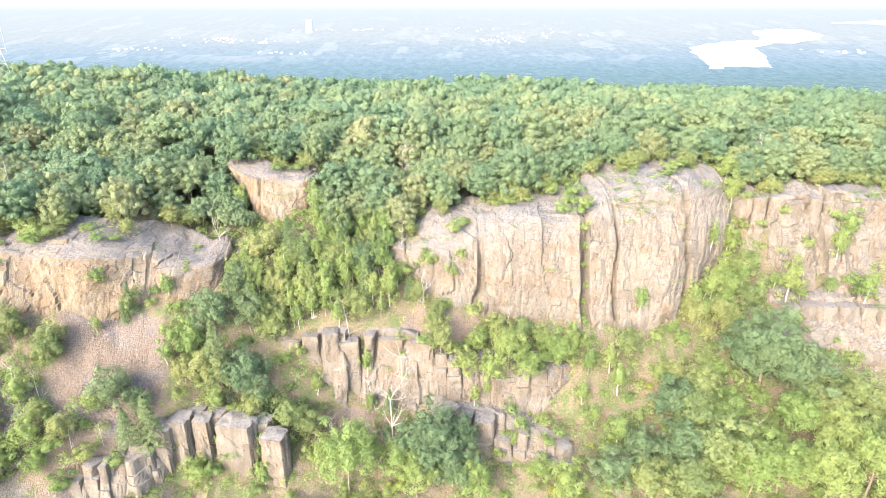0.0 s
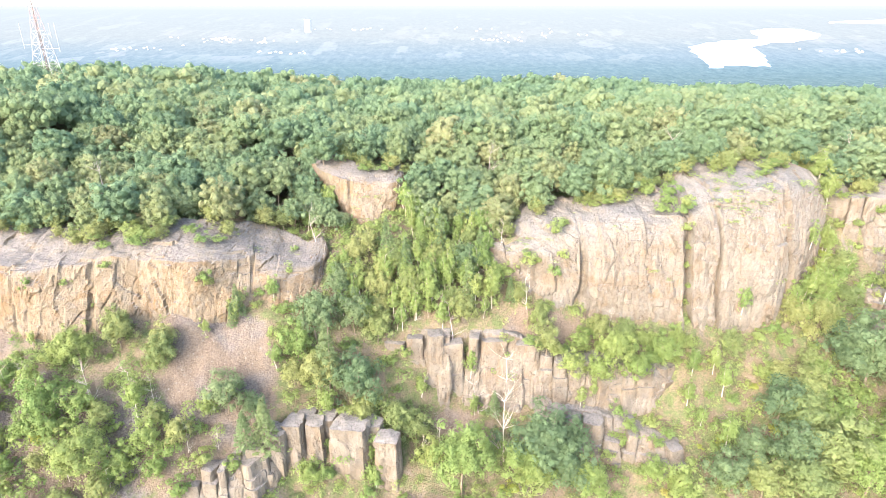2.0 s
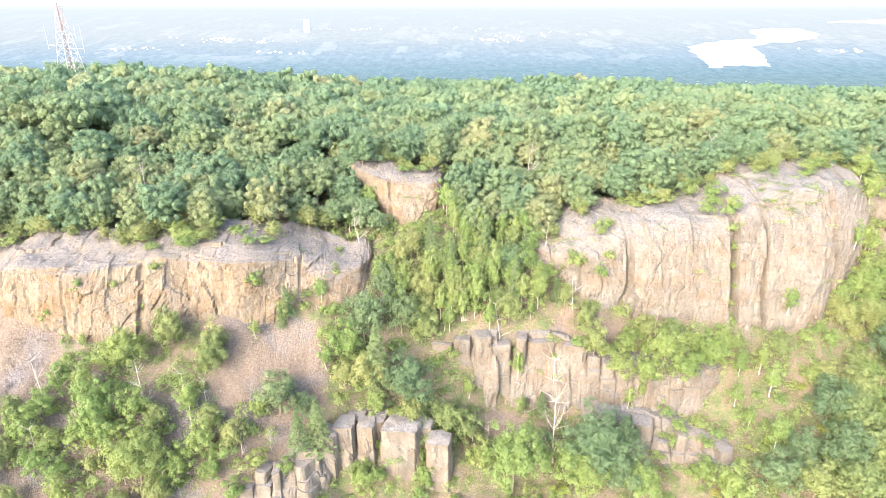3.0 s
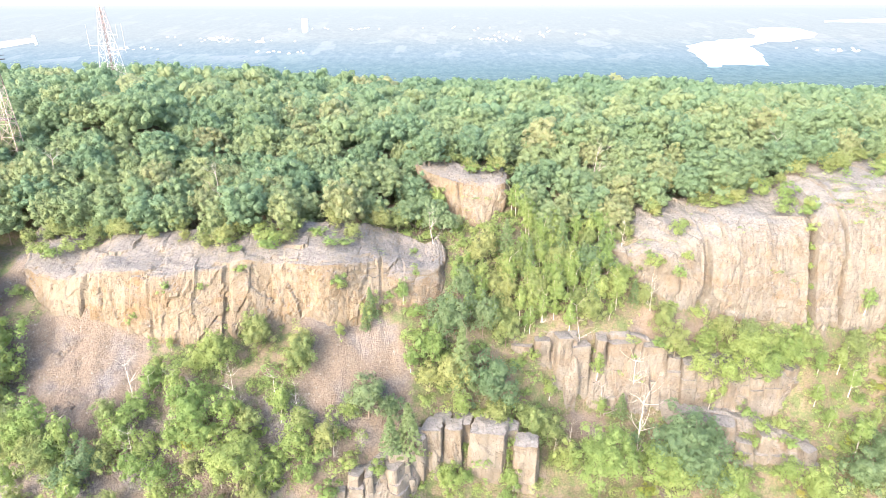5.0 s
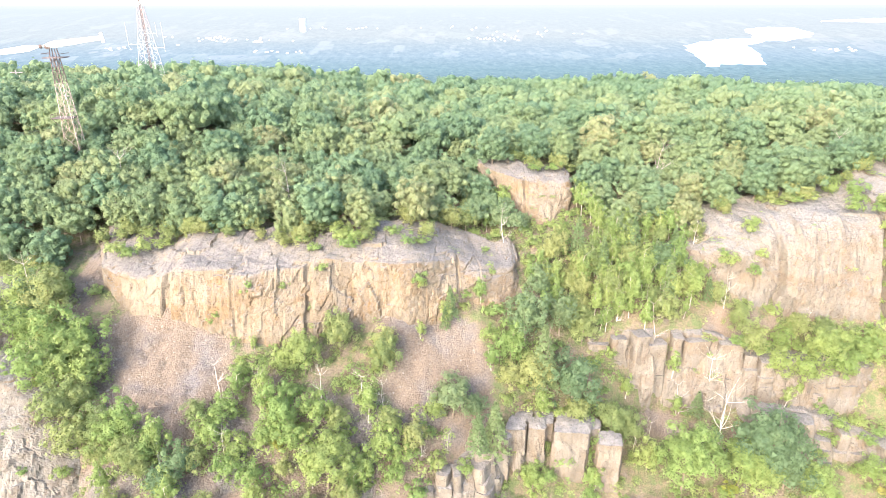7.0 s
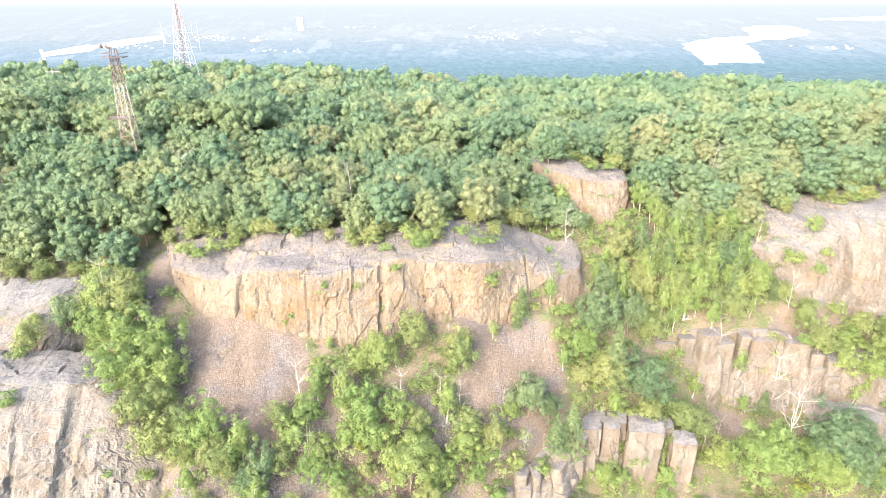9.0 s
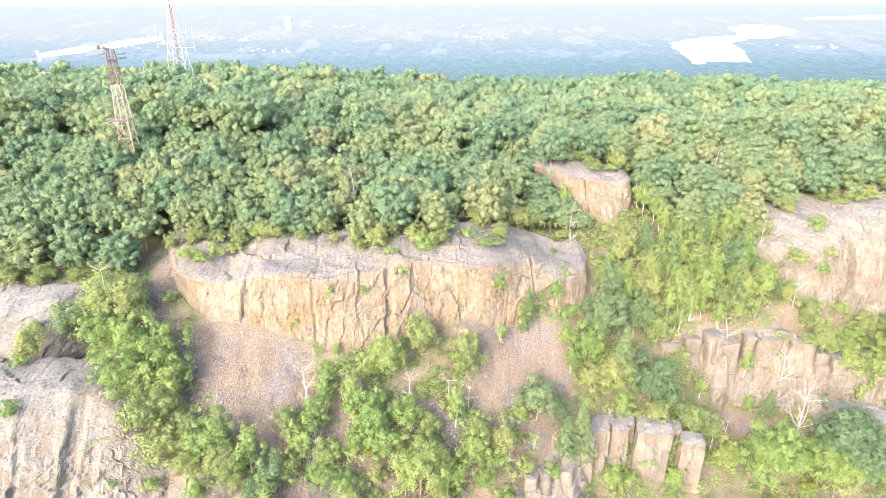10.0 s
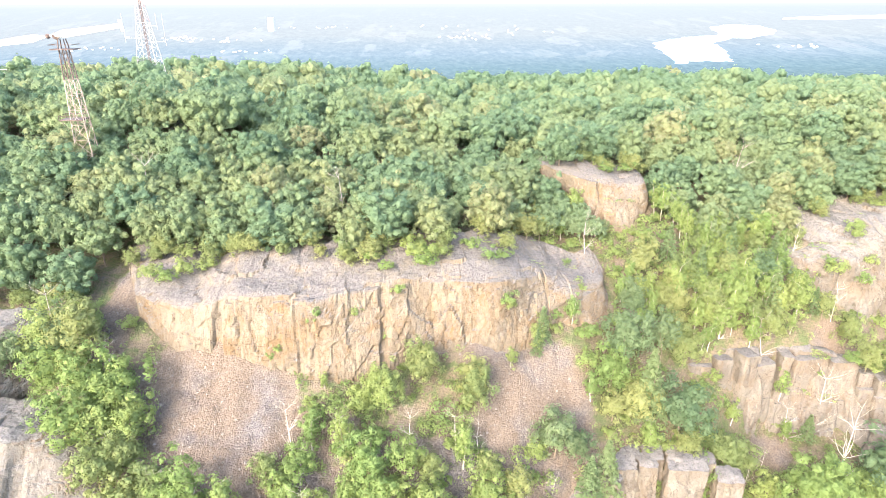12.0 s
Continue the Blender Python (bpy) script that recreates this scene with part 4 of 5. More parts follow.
brights = [tree_kind("slope_tree", 290 + k, 2.6, 6.0, 0.9, BRIGHT, 36, 1250, 0.30, -0.75, BARK, "leafy bright green tree on the slope", "tree", "bright slope trees") for k in range(3)]
maples = [tree_kind("maple_tree", 280 + k, 4.4, 10.5, 3.5, BRIGHT, 66, 3000, 0.34, -0.5, BARK, "full-crowned bright green maple below the ledges", "tree", "maples") for k in range(2)]
shrubs = [tree_kind("shrub", 300 + k, 1.25, 1.9, 0.2, BRIGHT, 9, 320, 0.24, -0.2, BARK, "low bright green shrub on a ledge", "shrub", "shrubs", limbs=3) for k in range(4)]
golds = [tree_kind("shrub", 340 + k, 1.1, 1.8, 0.2, YELLOW, 9, 200, 0.24, -0.2, BARK, "low shrub with yellowing leaves", "shrub", "yellowing shrubs", limbs=3) for k in range(2)]
pines = [pine_kind("pine_tree", 360 + k, 1.9, 7.5, 1200, "small pointed pine with tiered boughs", "pines") for k in range(2)]

# the plateau's wood: the trees along the cliffs one by one, the rest as one wood
grid = []
rng = np.random.default_rng(77)
sp = 5.9
for i in range(int(560 / sp)):
    for j in range(int(272 / sp)):
        x, y = -330 + (i + 0.5 * (j % 2)) * sp + rng.uniform(-1.3, 1.3), 86.5 + j * sp * 0.9 + rng.uniform(-1.6, 1.6)
        if -76 - 0.77 * y < x < 9 + 0.79 * y and y < 246:
            grid.append((x, y))


def bare(x, y):
    """Bare tops, the open gully and the outcrop, where no oak stands."""
    edge = np.interp(x, [-160, -125, -110, -106, -90, -78, -66, -56, -46, -38, -25, -10, 0, 14, 22, 40, 50, 56, 75, 100],
                     [88, 88, 90, 95, 97, 96, 95, 99, 98, 101, 104, 103, 104.5, 107, 109.5, 115, 115, 111, 109.5, 110.5])
    pin = ((x + 33.0) / 9.8) ** 2 + ((y - 112.0) / 9.5) ** 2 < 1
    return y < edge + 0.5 * math.sin(x * 0.7) or pin or (-49 < x < -21 and y < 111)


near_trees, far_trees = [], []
for x, y in grid:
    if bare(x, y) or rng.uniform() < 0.006:
        continue
    front = y < 127 and -150 < x < 105
    (near_trees if front else far_trees).append((x, y))
for x, y in near_trees:
    z = footing(x, y)[0]
    k = rng.uniform(0.84, 1.2)
    if bare(x, y - 5.5):
        for _ in range(3):
            ex, ey = x + rng.uniform(-3, 3), y - rng.uniform(1.0, 4.8)
            stand(greens[rng.integers(0, 4)], ex, ey, rng.uniform(0.35, 0.65), rng.uniform(1.0, 1.4), None, 0.3)
    margin = bare(x, y - 5.5) or bare(x - 5, y) or bare(x + 5, y)
    stand(edge_oaks[rng.integers(0, 3)] if margin else oaks[rng.integers(0, 6)], x, y, k, rng.uniform(0.9, 1.2), rng.uniform(0, 6.28), 0.2, z)

protos = [crown_verts(400 + k, 3.9, 3.9, 60, 520, 0.40, -0.2, puff=0.74) for k in range(5)] + [crown_verts(430 + k, 3.9, 3.9, 30, 100, 0.52, 0.1, puff=0.8) for k in range(5)]
vs, ns, ts = [], [], []
fx, fy = np.array([p[0] for p in far_trees]), np.array([p[1] for p in far_trees])
fz = ground_z(fx, fy)
for x, y, z in zip(fx, fy, fz):
    v, soft = protos[rng.integers(0, 5) + (5 if y > 150 else 0)]
    w, s = rng.uniform(0, 6.28), rng.uniform(0.75, 1.35) * (1 + 0.15 * max(0, fbm(x * 0.03, y * 0.03, 71, 2)))
    c, n = math.cos(w), math.sin(w)
    r = np.array([[c, n, 0], [-n, c, 0], [0, 0, 1]]) * s
    vs.append(v @ r + np.array([x, y, z + 5.4 * s]))
    ns.append(soft @ r / s)
    # tint drifts to duller blue-green farther off: distance haze put into the leaf colour
    ts.append(np.full(len(v), rng.uniform(0, 1) * (1 - 0.8 * float(smooth(y + 0.2 * x, 155, 225)))))
put("forest", leaf_mesh("forest", (np.concatenate(vs), np.concatenate(ns)), OAK, np.concatenate(ts)), None, "dense oak wood covering the ridge top", "forest", "", "stuff")

# single plants that stand out on the slope: x, y, radius of the crown
for kinds, own, rows in (
    (darks, 2.7, ((53.5, 84.9, 6.1), (58.8, 84.2, 5.1), (50.8, 87.2, 4), (37.2, 81.4, 3.9), (37.3, 74.9, 4.3), (31.5, 76.4, 3), (26.3, 73.2, 3.2), (-2, 75.5, 5.3), (2.8, 77.6, 3.5), (1.4, 73.7, 3.8), (-38.1, 86.6, 3.9), (-31.2, 81, 4.2), (-32.2, 88.5, 3.1))),
    (brights + greens + darks[:2], 2.85, ((-106.5, 77.7, 3.7), (-103.4, 77.8, 3.5), (-101.7, 74.8, 3), (-101.5, 71.7, 3.2), (-109.4, 82.7, 4), (-67.5, 82, 2.7), (-66.7, 71.8, 2.2), (-111.8, 82.8, 3.2))),
    (greens, 2.6, ((42.5, 82.9, 3.5), (40.6, 79.2, 4.4), (42.7, 74.2, 4.7), (61.7, 79.8, 3.9), (70.9, 80, 3.8), (67.2, 82, 3.5), (61.3, 82.8, 3.2), (70.8, 76.5, 4.2), (31.3, 71.9, 3.4), (37.5, 70.6, 4), (31.8, 89.1, 2.3), (44.1, 87.3, 2.1), (39, 86, 2.1), (-1.4, 90.8, 2.6), (-0.4, 86.9, 2.5), (9.5, 91.2, 2.2), (13.6, 90.6, 2.3), (-25, 79.2, 3.3), (-22, 79.8, 2.5), (-37.5, 81.6, 3), (-30.5, 79.5, 2.3),)),
    (brights + greens + darks[:2], 2.85, ((-111.8, 80, 3.4), (-107.8, 72.7, 3.2), (-105.3, 73.9, 4), (-103.7, 69.8, 3.4), (-98.6, 69.7, 2.6), (-101.6, 68.4, 3.2), (-93.1, 65.3, 2.5), (-86.8, 65, 2.8), (-88.5, 63.1, 2.4), (-113.2, 82.9, 3.5), (-82.1, 71.6, 2.3), (-83.5, 68.5, 2.6), (-60.4, 80.7, 2.6), (-60.4, 79.2, 2.3), (-59.5, 72.7, 1.9), (-56.1, 71.3, 2.4), (-50.4, 76.3, 3.2), (-46.9, 76.7, 2.5), (-52.9, 75.2, 1.8), (-81.1, 65.6, 2.4), (-40.9, 84, 3.3), (-41.3, 81, 2.2), (-85.7, 70.4, 1.9), (-85, 66.2, 2.3), (-120.2, 76.3, 2.5), (-117.3, 80.7, 2.7), (-113.3, 81.5, 2.5), (-109.5, 85.1, 2.6), (-108.9, 79.5, 2.8),)),
    (brights, 2.6, ((45.4, 80.2, 3.2), (48.6, 75, 3.8), (19.2, 72.5, 3.3), (15.5, 75.1, 2), (46, 86.4, 2.1), (36.6, 86.2, 1.5), (41.3, 90.3, 1.5), (3.6, 85.4, 2.3), (8.1, 84.5, 2.3), (14.3, 84.8, 2.5), (19.4, 87.7, 2.6), (22.3, 89.5, 2.2), (17.2, 89.7, 2), (6, 89.9, 2), (-19.4, 76.6, 2.5), (-95.8, 67.6, 2.3), (-80.6, 76.3, 1.6), (-74.3, 70.9, 3.1), (-72.6, 69.1, 2.4), (-75, 77.7, 2.1), (-63.2, 67.7, 2.6), (-69.8, 72.1, 2.2), (-60.1, 70.1, 2.6), (-58.7, 68.4, 1.9), (-77.9, 65.2, 1.7), (-28.3, 77.9, 2.3), (-38.2, 73.4, 2.1), (-80, 67.4, 2.1), (-76.4, 69.1, 1.9),)),
    (maples, 4.4, ((47, 71.6, 4.2), (51.9, 72.1, 4), (56.8, 78.9, 4), (62.4, 75.3, 4.7), (65.4, 71.7, 5.4), (57.6, 70.2, 4.8), (11, 85.4, 3.3), (-14.6, 73.2, 5.5), (-5.5, 73.8, 3.7), (4.8, 72.2, 3.5), (-3.9, 72.1, 3.4), (-72.2, 78.1, 3), (-67.9, 66.7, 3.8),)),
    (birches, 1.75, ((28.3, 78.6, 2.4), (29.5, 84.8, 2.2), (23.4, 83.9, 1.6), (28.5, 87.4, 2), (34, 92.3, 1.7), (45.3, 92.9, 1.7), (25.1, 81.8, 1.4), (32.5, 81.4, 1.2), (47.6, 95.9, 2.4), (57, 97, 1.7), (61.6, 96.4, 3), (75, 95.5, 2.2), (24.7, 87, 1.8), (5.3, 83.4, 1.4), (7.4, 84.1, 0.98), (-12.9, 87, 1.6), (-12.3, 84.7, 1.4), (-21.2, 84.9, 1.4), (-101.6, 72.2, 1.5), (-93.7, 67.4, 2.7), (-89.8, 66.4, 2.5), (-80.9, 74.4, 1.8), (-77.2, 73.9, 2.1), (-62.6, 73.5, 2.2), (-36.1, 79.1, 1.9), (-44, 82.1, 1.6), (-29, 76.2, 1.1), (-28.1, 74.1, 1.4), (-79.7, 79.9, 0.89),)),
    (shrubs, 1.25, ((57.3, 94.5, 1.6), (62.1, 93.8, 1.9), (67.3, 89.3, 1.6), (70.9, 89.3, 1.7), (49.1, 83.9, 1.3), (52.6, 83.4, 1.5), (11.4, 82.7, 1.4), (16.5, 81.1, 1.6), (19.1, 79.5, 1.4), (11.7, 79.6, 1.4), (8.8, 78.1, 1.4), (-121.2, 79.8, 1.4), (-118.9, 67.8, 1.4), (-106.9, 64.9, 0.7), (-121.1, 75.1, 1.3), (-102.7, 66, 1.2),)),
    (pines, 2.1, ((-9, 84.4, 1.4), (-44.2, 73.4, 2.8), (-46.8, 72, 1.9), (-36, 81.8, 3.4),)),
    (birches, 1.75, ((-9.2, 92.6, 2.2), (-16.4, 96.7, 2.2), (-19.8, 91.9, 2.4), (-17.7, 89.7, 2), (-23.5, 94.2, 2), (-27.8, 96, 2.3), (50.6, 97.5, 2), (47.7, 99.4, 1.6), (56.3, 99.9, 1.4), (52.7, 102.2, 1.6), (70.7, 99.5, 2.2), (73.3, 101.9, 2), (-51, 86.1, 1.4), (-55, 83.7, 1.1), (-45.4, 89.3, 1.5))),
    (greens, 2.6, ((-4.3, 93.3, 2),)),
    (pines, 2.1, ((-13.1, 93.2, 2.2),)),
    (shrubs, 1.25, ((-6.4, 96.3, 1.8), (-2.2, 95.4, 1.7), (1.6, 94.2, 1.5), (3, 95.5, 1.2), (36.9, 90.7, 1.5), (40.1, 91.9, 1.3), (-70, 86.4, 0.88), (-75.7, 84.4, 0.79), (-80.3, 83, 0.79), (-54.9, 87.1, 1.1))),
    (greens, 2.6, ((-67.0, 81.2, 2.7), (-60.4, 79.6, 2.7))),
):
    for k, (x, y, r) in enumerate(rows):
        stand(kinds[k % len(kinds)], x, y, r / own * 1.04, 1.0 + 0.12 * math.sin(3 * x + y), None, 0.2)

# others along the cliffs' edges and in the clefts between them: x, y, size, breadth
for proto, rows in (
    (greens[0], ((-47, 105.5, 0.75, 1.2), (-49.5, 103.5, 0.7, 1.2), (-46, 109.5, 0.75, 1.2), (-51, 106, 0.8, 1.2))),
    (birches[2], ((60, 98.6, 0.6, 1.6), (64.5, 97.4, 0.5, 1.8), (69.5, 97.4, 0.6, 1.6), (75, 97.6, 0.6, 1.6), (-8, 95, 0.9, 1.0))),
    (birches[1], ((-20, 94, 1.3, 0.8), (-16.5, 94, 1.2, 0.8), (46.5, 96, 1.0, 1.0), (50.5, 99, 1.2, 1.0), (52, 102.5, 1.2, 1.1), (53, 106, 1.3, 1.2), (51.5, 96.5, 1.2, 1.0), (54, 98.5, 1.1, 1.0), (53, 110, 1.3, 1.2))),
    (pines[0], ((-51.2, 85.4, 0.6, 0.9), (-14.5, 97, 0.95, 0.9), (-6, 93.5, 0.7, 0.9), (-50.4, 86.2, 0.85, 0.9), (-24, 96, 1.1, 0.9), (-27.5, 100, 1.0, 0.9), (-11, 98.5, 0.9, 0.9), (-18, 99, 1.1, 0.9))),
):
    for x, y, s, w in rows:
        stand(proto, x, y, s, w)

# low growth on the bench under the main cliff, and oaks at the foot of the outcrop
rng = np.random.default_rng(31)
for k in range(16):
    x = -5 + 30 * (k + rng.uniform(0, 1)) / 16
    stand(shrubs[k % 4], x, 86.6 + 0.12 * max(0, 10 - abs(x - 8)) + rng.uniform(0, 3.6), rng.uniform(0.7, 1.2), rng.uniform(1.0, 1.4))
for x, y, s, w in ((-42.5, 110.5, 0.72, 1.0), (-40.6, 106.6, 0.62, 1.0), (-45.5, 107, 0.75, 1.0), (-22.5, 110, 0.75, 0.9), (-39.6, 109, 0.66, 1.0), (-37.6, 106, 0.55, 1.0), (-42.0, 113.5, 0.6, 1.0), (-36.2, 107.6, 0.42, 1.1)):
    stand(oaks[int(-x) % 6], x, y, s, w)

# shrubs rooted on the rock tops, and in cracks of the faces (with their height)
for x, y, s, w in ((-66.5, 90, 1.3, 1.1), (-65, 91.5, 1.2, 1.2), (-67.6, 92, 1.6, 1.1), (-57, 92.5, 0.7, 1.7), (-54.8, 93.5, 0.7, 1.6), (-59.5, 95, 0.8, 1.6), (-103, 91, 1.2, 1.2), (-101, 90.4, 1.0, 1.3),
                   (-99, 92.4, 1.3, 1.1), (-96.5, 93.6, 0.9, 1.4), (-71.5, 89.6, 0.8, 1.2), (-74, 92, 0.9, 1.5), (-77, 95, 0.8, 1.5), (21, 101, 1.2, 1.1), (22.6, 103, 1.3, 1.1), (23.6, 105.2, 1.5, 1.1),
                   (20, 107, 1.6, 1.1), (25, 99.5, 0.9, 1.1), (12, 104, 0.8, 2.0), (14.5, 105, 0.9, 1.8), (9.5, 104.5, 0.6, 2.0), (3.5, 100.5, 1.0, 1.2), (2, 98.6, 1.2, 1.0), (42, 109, 1.0, 1.7),
                   (44, 110.5, 1.0, 1.6), (41, 107, 0.8, 1.3), (33, 110, 0.8, 1.4), (-33, 117, 0.7, 1.8), (-29, 117.5, 0.9, 1.5), (62, 104, 0.9, 1.2), (66, 101, 1.2, 1.0), (71, 103, 1.0, 1.1), (74, 99, 1.3, 1.2)):
    stand(shrubs[int(10 * abs(x)) % 4], x, y, s, w)
for x, y, z, s in ((-81, 83.4, 29.0, 0.7), (-79.6, 83.8, 28.6, 0.5), (-86.4, 82.4, 24.4, 0.7), (-85.4, 82.2, 25.6, 0.6), (-55.2, 86.9, 28.6, 1.0), (-72, 84.8, 25.5, 0.6), (-50, 87.6, 25.0, 0.9), (-47.5, 89.6, 24.6, 0.9),
                   (43, 99.8, 26.5, 1.1), (43.6, 98.8, 24.6, 1.1), (42.5, 97.4, 22.8, 1.2), (34.4, 96.6, 31.5, 0.7), (13, 95.2, 28.4, 0.6), (25, 94.2, 23.5, 0.6), (24.6, 93.8, 20.6, 0.7), (58, 103, 31.5, 0.8), (24.6, 95.2, 27, 0.7), (24.4, 96, 30, 0.8), (24.2, 97, 33, 0.9), (23.8, 98.4, 35.4, 1.1), (24.6, 99.6, 36.4, 1.2)):
    stand(shrubs[int(10 * z) % 4], x, y, s, 1.0, None, 0.0, z)

for x, y, s, w in ((6, 75, 1.3, 1.1), (12.5, 80, 1.0, 1.2), (17, 78.4, 1.0, 1.2),
                   (-55.5, 68, 1.5, 1.1), (-52.5, 70.5, 1.3, 1.1), (-48.5, 70.8, 1.2, 1.1), (-57.5, 70, 1.6, 1.1), (-47.5, 67.4, 1.4, 1.1), (-39, 74, 1.5, 0.8), (-35.6, 73.6, 1.6, 0.8), (-28.8, 74.4, 1.9, 0.7), (-29.2, 72.6, 1.6, 0.8)):
    stand((shrubs + golds)[int(10 * abs(x)) % 5], x, y, s, w)

# the rest of the slope, thick in the gullies and thin on the rock
rng = np.random.default_rng(5)


def growth(x, y):
    """How thick plants grow: 0 none, 1 closed."""
    t = float(talus_mask(np.array(x), np.array(y)))
    g = (0.95 if x < -45 and y < 80 else 0.85) + (0.8 if x < -45 and y < 80 else 0.5) * float(fbm(x * 0.09, y * 0.12, 51, 3))
    if -44 < x < -8 and y > 89:
        g = 1.0
    elif 43 < x < 55 and y > 91:
        g = 0.95
    else:
        g *= 0.6
    return g * (1 - t)


def most_height(x, y):
    """How tall a plant may grow here without hiding the rock behind it."""
    top = 7.0
    for x0, x1, y0, y1, h in ((-99, -46, 78, 88, 1.3), (-24, 22, 75, 85, 1.2), (-45, -22, 60, 77, 1.5), (5, 44, 84, 93.5, 2.0), (-130, -103, 60, 78, 1.0),
                              (-2, 24, 66, 79, 1.9), (55, 100, 84, 101, 1.5), (-66, -46, 60, 70, 1.2), (-48, -38, 84, 92, 2.4), (-88, -60, 70, 78, 3.0), (-45, -23, 99, 112, 1.8), (52, 80, 99, 106, 1.4)):
        wob = 2.5 * math.sin(x * 0.8 + y * 0.3) + 1.5 * math.sin(y * 1.1)
        if x0 < x + wob < x1 and y0 < y + 0.5 * wob < y1:
            top = min(top, h)
    return top


counts = {"young": 0, "shrub": 0, "slope": 0}
under_v, under_n, under_t = [], [], []
bushes = [crown_verts(520 + k, 1.3, 1.15, 12, 230, 0.30, -0.2, False) for k in range(4)]
small = [crown_verts(500 + k, 0.8, 0.7, 6, 50, 0.28, -0.1, False) for k in range(4)]
spots = [(x, y) for x in np.arange(-160, 100, 2.1) for y in np.arange(62, 113, 2.1)]
rng.shuffle(spots)
for x, y in spots:
    x, y = x + rng.uniform(-1.1, 1.1), y + rng.uniform(-1.1, 1.1)
    z, slope, rock = footing(x, y)
    mat_here = 0.02 if x < -45 and y < 96 else 0.4 if float(fbm(x * 0.16, y * 0.2, 91, 3)) > 0.16 else 0.02
    g = growth(x, y) * (mat_here if rock else 1.0) * (0.3 if slope < 0.4 else 1.0)
    if rng.uniform() > g or not bare(x, y):
        continue
    h = min(most_height(x, y), 1.6 if rock else 9)
    pick = rng.uniform()
    gully = -44 < x < -8 and y > 88
    if gully and pick > 0.45:
        pick *= 0.5
    if not gully and not (43 < x < 55 and y > 91) and y > 69:
        h = min(h, 2.4)
    if h > 4 and pick < 0.40 and counts["young"] < 290:
        counts["young"] += 1
        stand(birches[rng.integers(0, 4)], x, y, rng.uniform(0.75, 1.3), rng.uniform(0.7, 0.95) if gully else rng.uniform(0.85, 1.2), None, 0.1, z)
    elif h > 4 and pick < 0.68 and counts["slope"] < 220:
        counts["slope"] += 1
        kinds = darks if (x > 22 and y < 90 or rng.uniform() < 0.15) and rng.uniform() < 0.6 else greens
        stand(kinds[rng.integers(0, 3)], x, y, rng.uniform(0.6, 1.1), rng.uniform(0.85, 1.1), None, 0.2, z)
    elif counts["shrub"] < 290:
        counts["shrub"] += 1
        s = rng.uniform(0.55, 1.0) * min(1.5, h / 1.9)
        stand((golds if pick > 0.9 else shrubs)[rng.integers(0, 2)], x, y, s, rng.uniform(1.0, 1.4), None, 0.15, z)
    else:
        s = rng.uniform(0.6, 1.1) * min(1.7, h / 1.9)
        (v, soft), w = bushes[rng.integers(0, 4)], rng.uniform(0, 6.28)
        c, n = math.cos(w) * rng.uniform(1.0, 1.3), math.sin(w)
        under_v.append(v @ (np.array([[c, n, 0], [-n, c, 0], [0, 0, 1]]) * s) + np.array([x, y, z + 0.8 * s]))
        under_n.append(soft @ np.array([[c, n, 0], [-n, c, 0], [0, 0, 1]]))
        under_t.append(np.full(len(v), rng.uniform(0, 1)))
for x, y in [(rng.uniform(-160, 100), rng.uniform(60, 112)) for _ in range(5200)]:
    z, slope, rock = footing(x, y)
    if rng.uniform() > growth(x, y) * ((0.03 if x < -45 and y < 95 else 1.2 if float(fbm(x * 0.16, y * 0.2, 91, 3)) > 0.12 else 0.03) if rock else 1.2) or slope < 0.35 or not bare(x, y):
        continue
    s = rng.uniform(0.45, 1.1)
    v, soft = small[rng.integers(0, 4)]
    w = rng.uniform(0, 6.28)
    c, n = math.cos(w), math.sin(w)
    wide, low = (1.7, 0.42) if rock else (1.0, 1.0)
    under_v.append(v @ (np.array([[c * wide, n * wide, 0], [-n * wide, c * wide, 0], [0, 0, low]]) * s) + np.array([x, y, z + 0.12 * s * low]))
    under_n.append(soft @ np.array([[c, n, 0], [-n, c, 0], [0, 0, 1]]))
    under_t.append(np.full(len(v), rng.uniform(0, 1)))
put("undergrowth", leaf_mesh("undergrowth", (np.concatenate(under_v), np.concatenate(under_n)), BRIGHT, np.concatenate(under_t)), None, "low green brush between the rocks", "undergrowth", "", "stuff")

# bare dead trees
snags = [snag_kind("dead_tree", 600 + k, 1.0, "bleached bare dead tree on the slope") for k in range(3)]
for k, (x, y, tall) in enumerate(((-7.3, 78.6, 11.5), (2.1, 94.3, 4.5), (-69.0, 73.6, 6.0), (-81.8, 66.8, 5.5), (-55.1, 71.0, 4.5), (-105.6, 80.4, 4.5), (-6.6, 85.1, 9.0), (-7.5, 99, 4.0),
                                  (66.8, 77.9, 5.0), (-104, 72, 5.0), (-22.2, 90.2, 5.5), (-77.9, 73.6, 5.0), (-82.7, 73.8, 6.5), (-63.2, 74.1, 6.0), (-112.5, 83.7, 8.0), (-92.9, 67.7, 4.5), (-96.9, 68.8, 4.5),
                                  (-21, 79, 4.0), (-18.5, 80.5, 4.0), (-3, 93, 5.5), (11.4, 91.6, 4.0), (50.3, 77.5, 5.5), (-51.4, 72.9, 3.5), (-60.5, 75.0, 4.5))):
    tagged(stand(snags[k % 3], x, y, tall), group="dead trees")
grey = snag_kind("dead_tree", 640, 1.0, "grey leafless tree standing among green oaks", GREYWOOD, 12, 0.016)
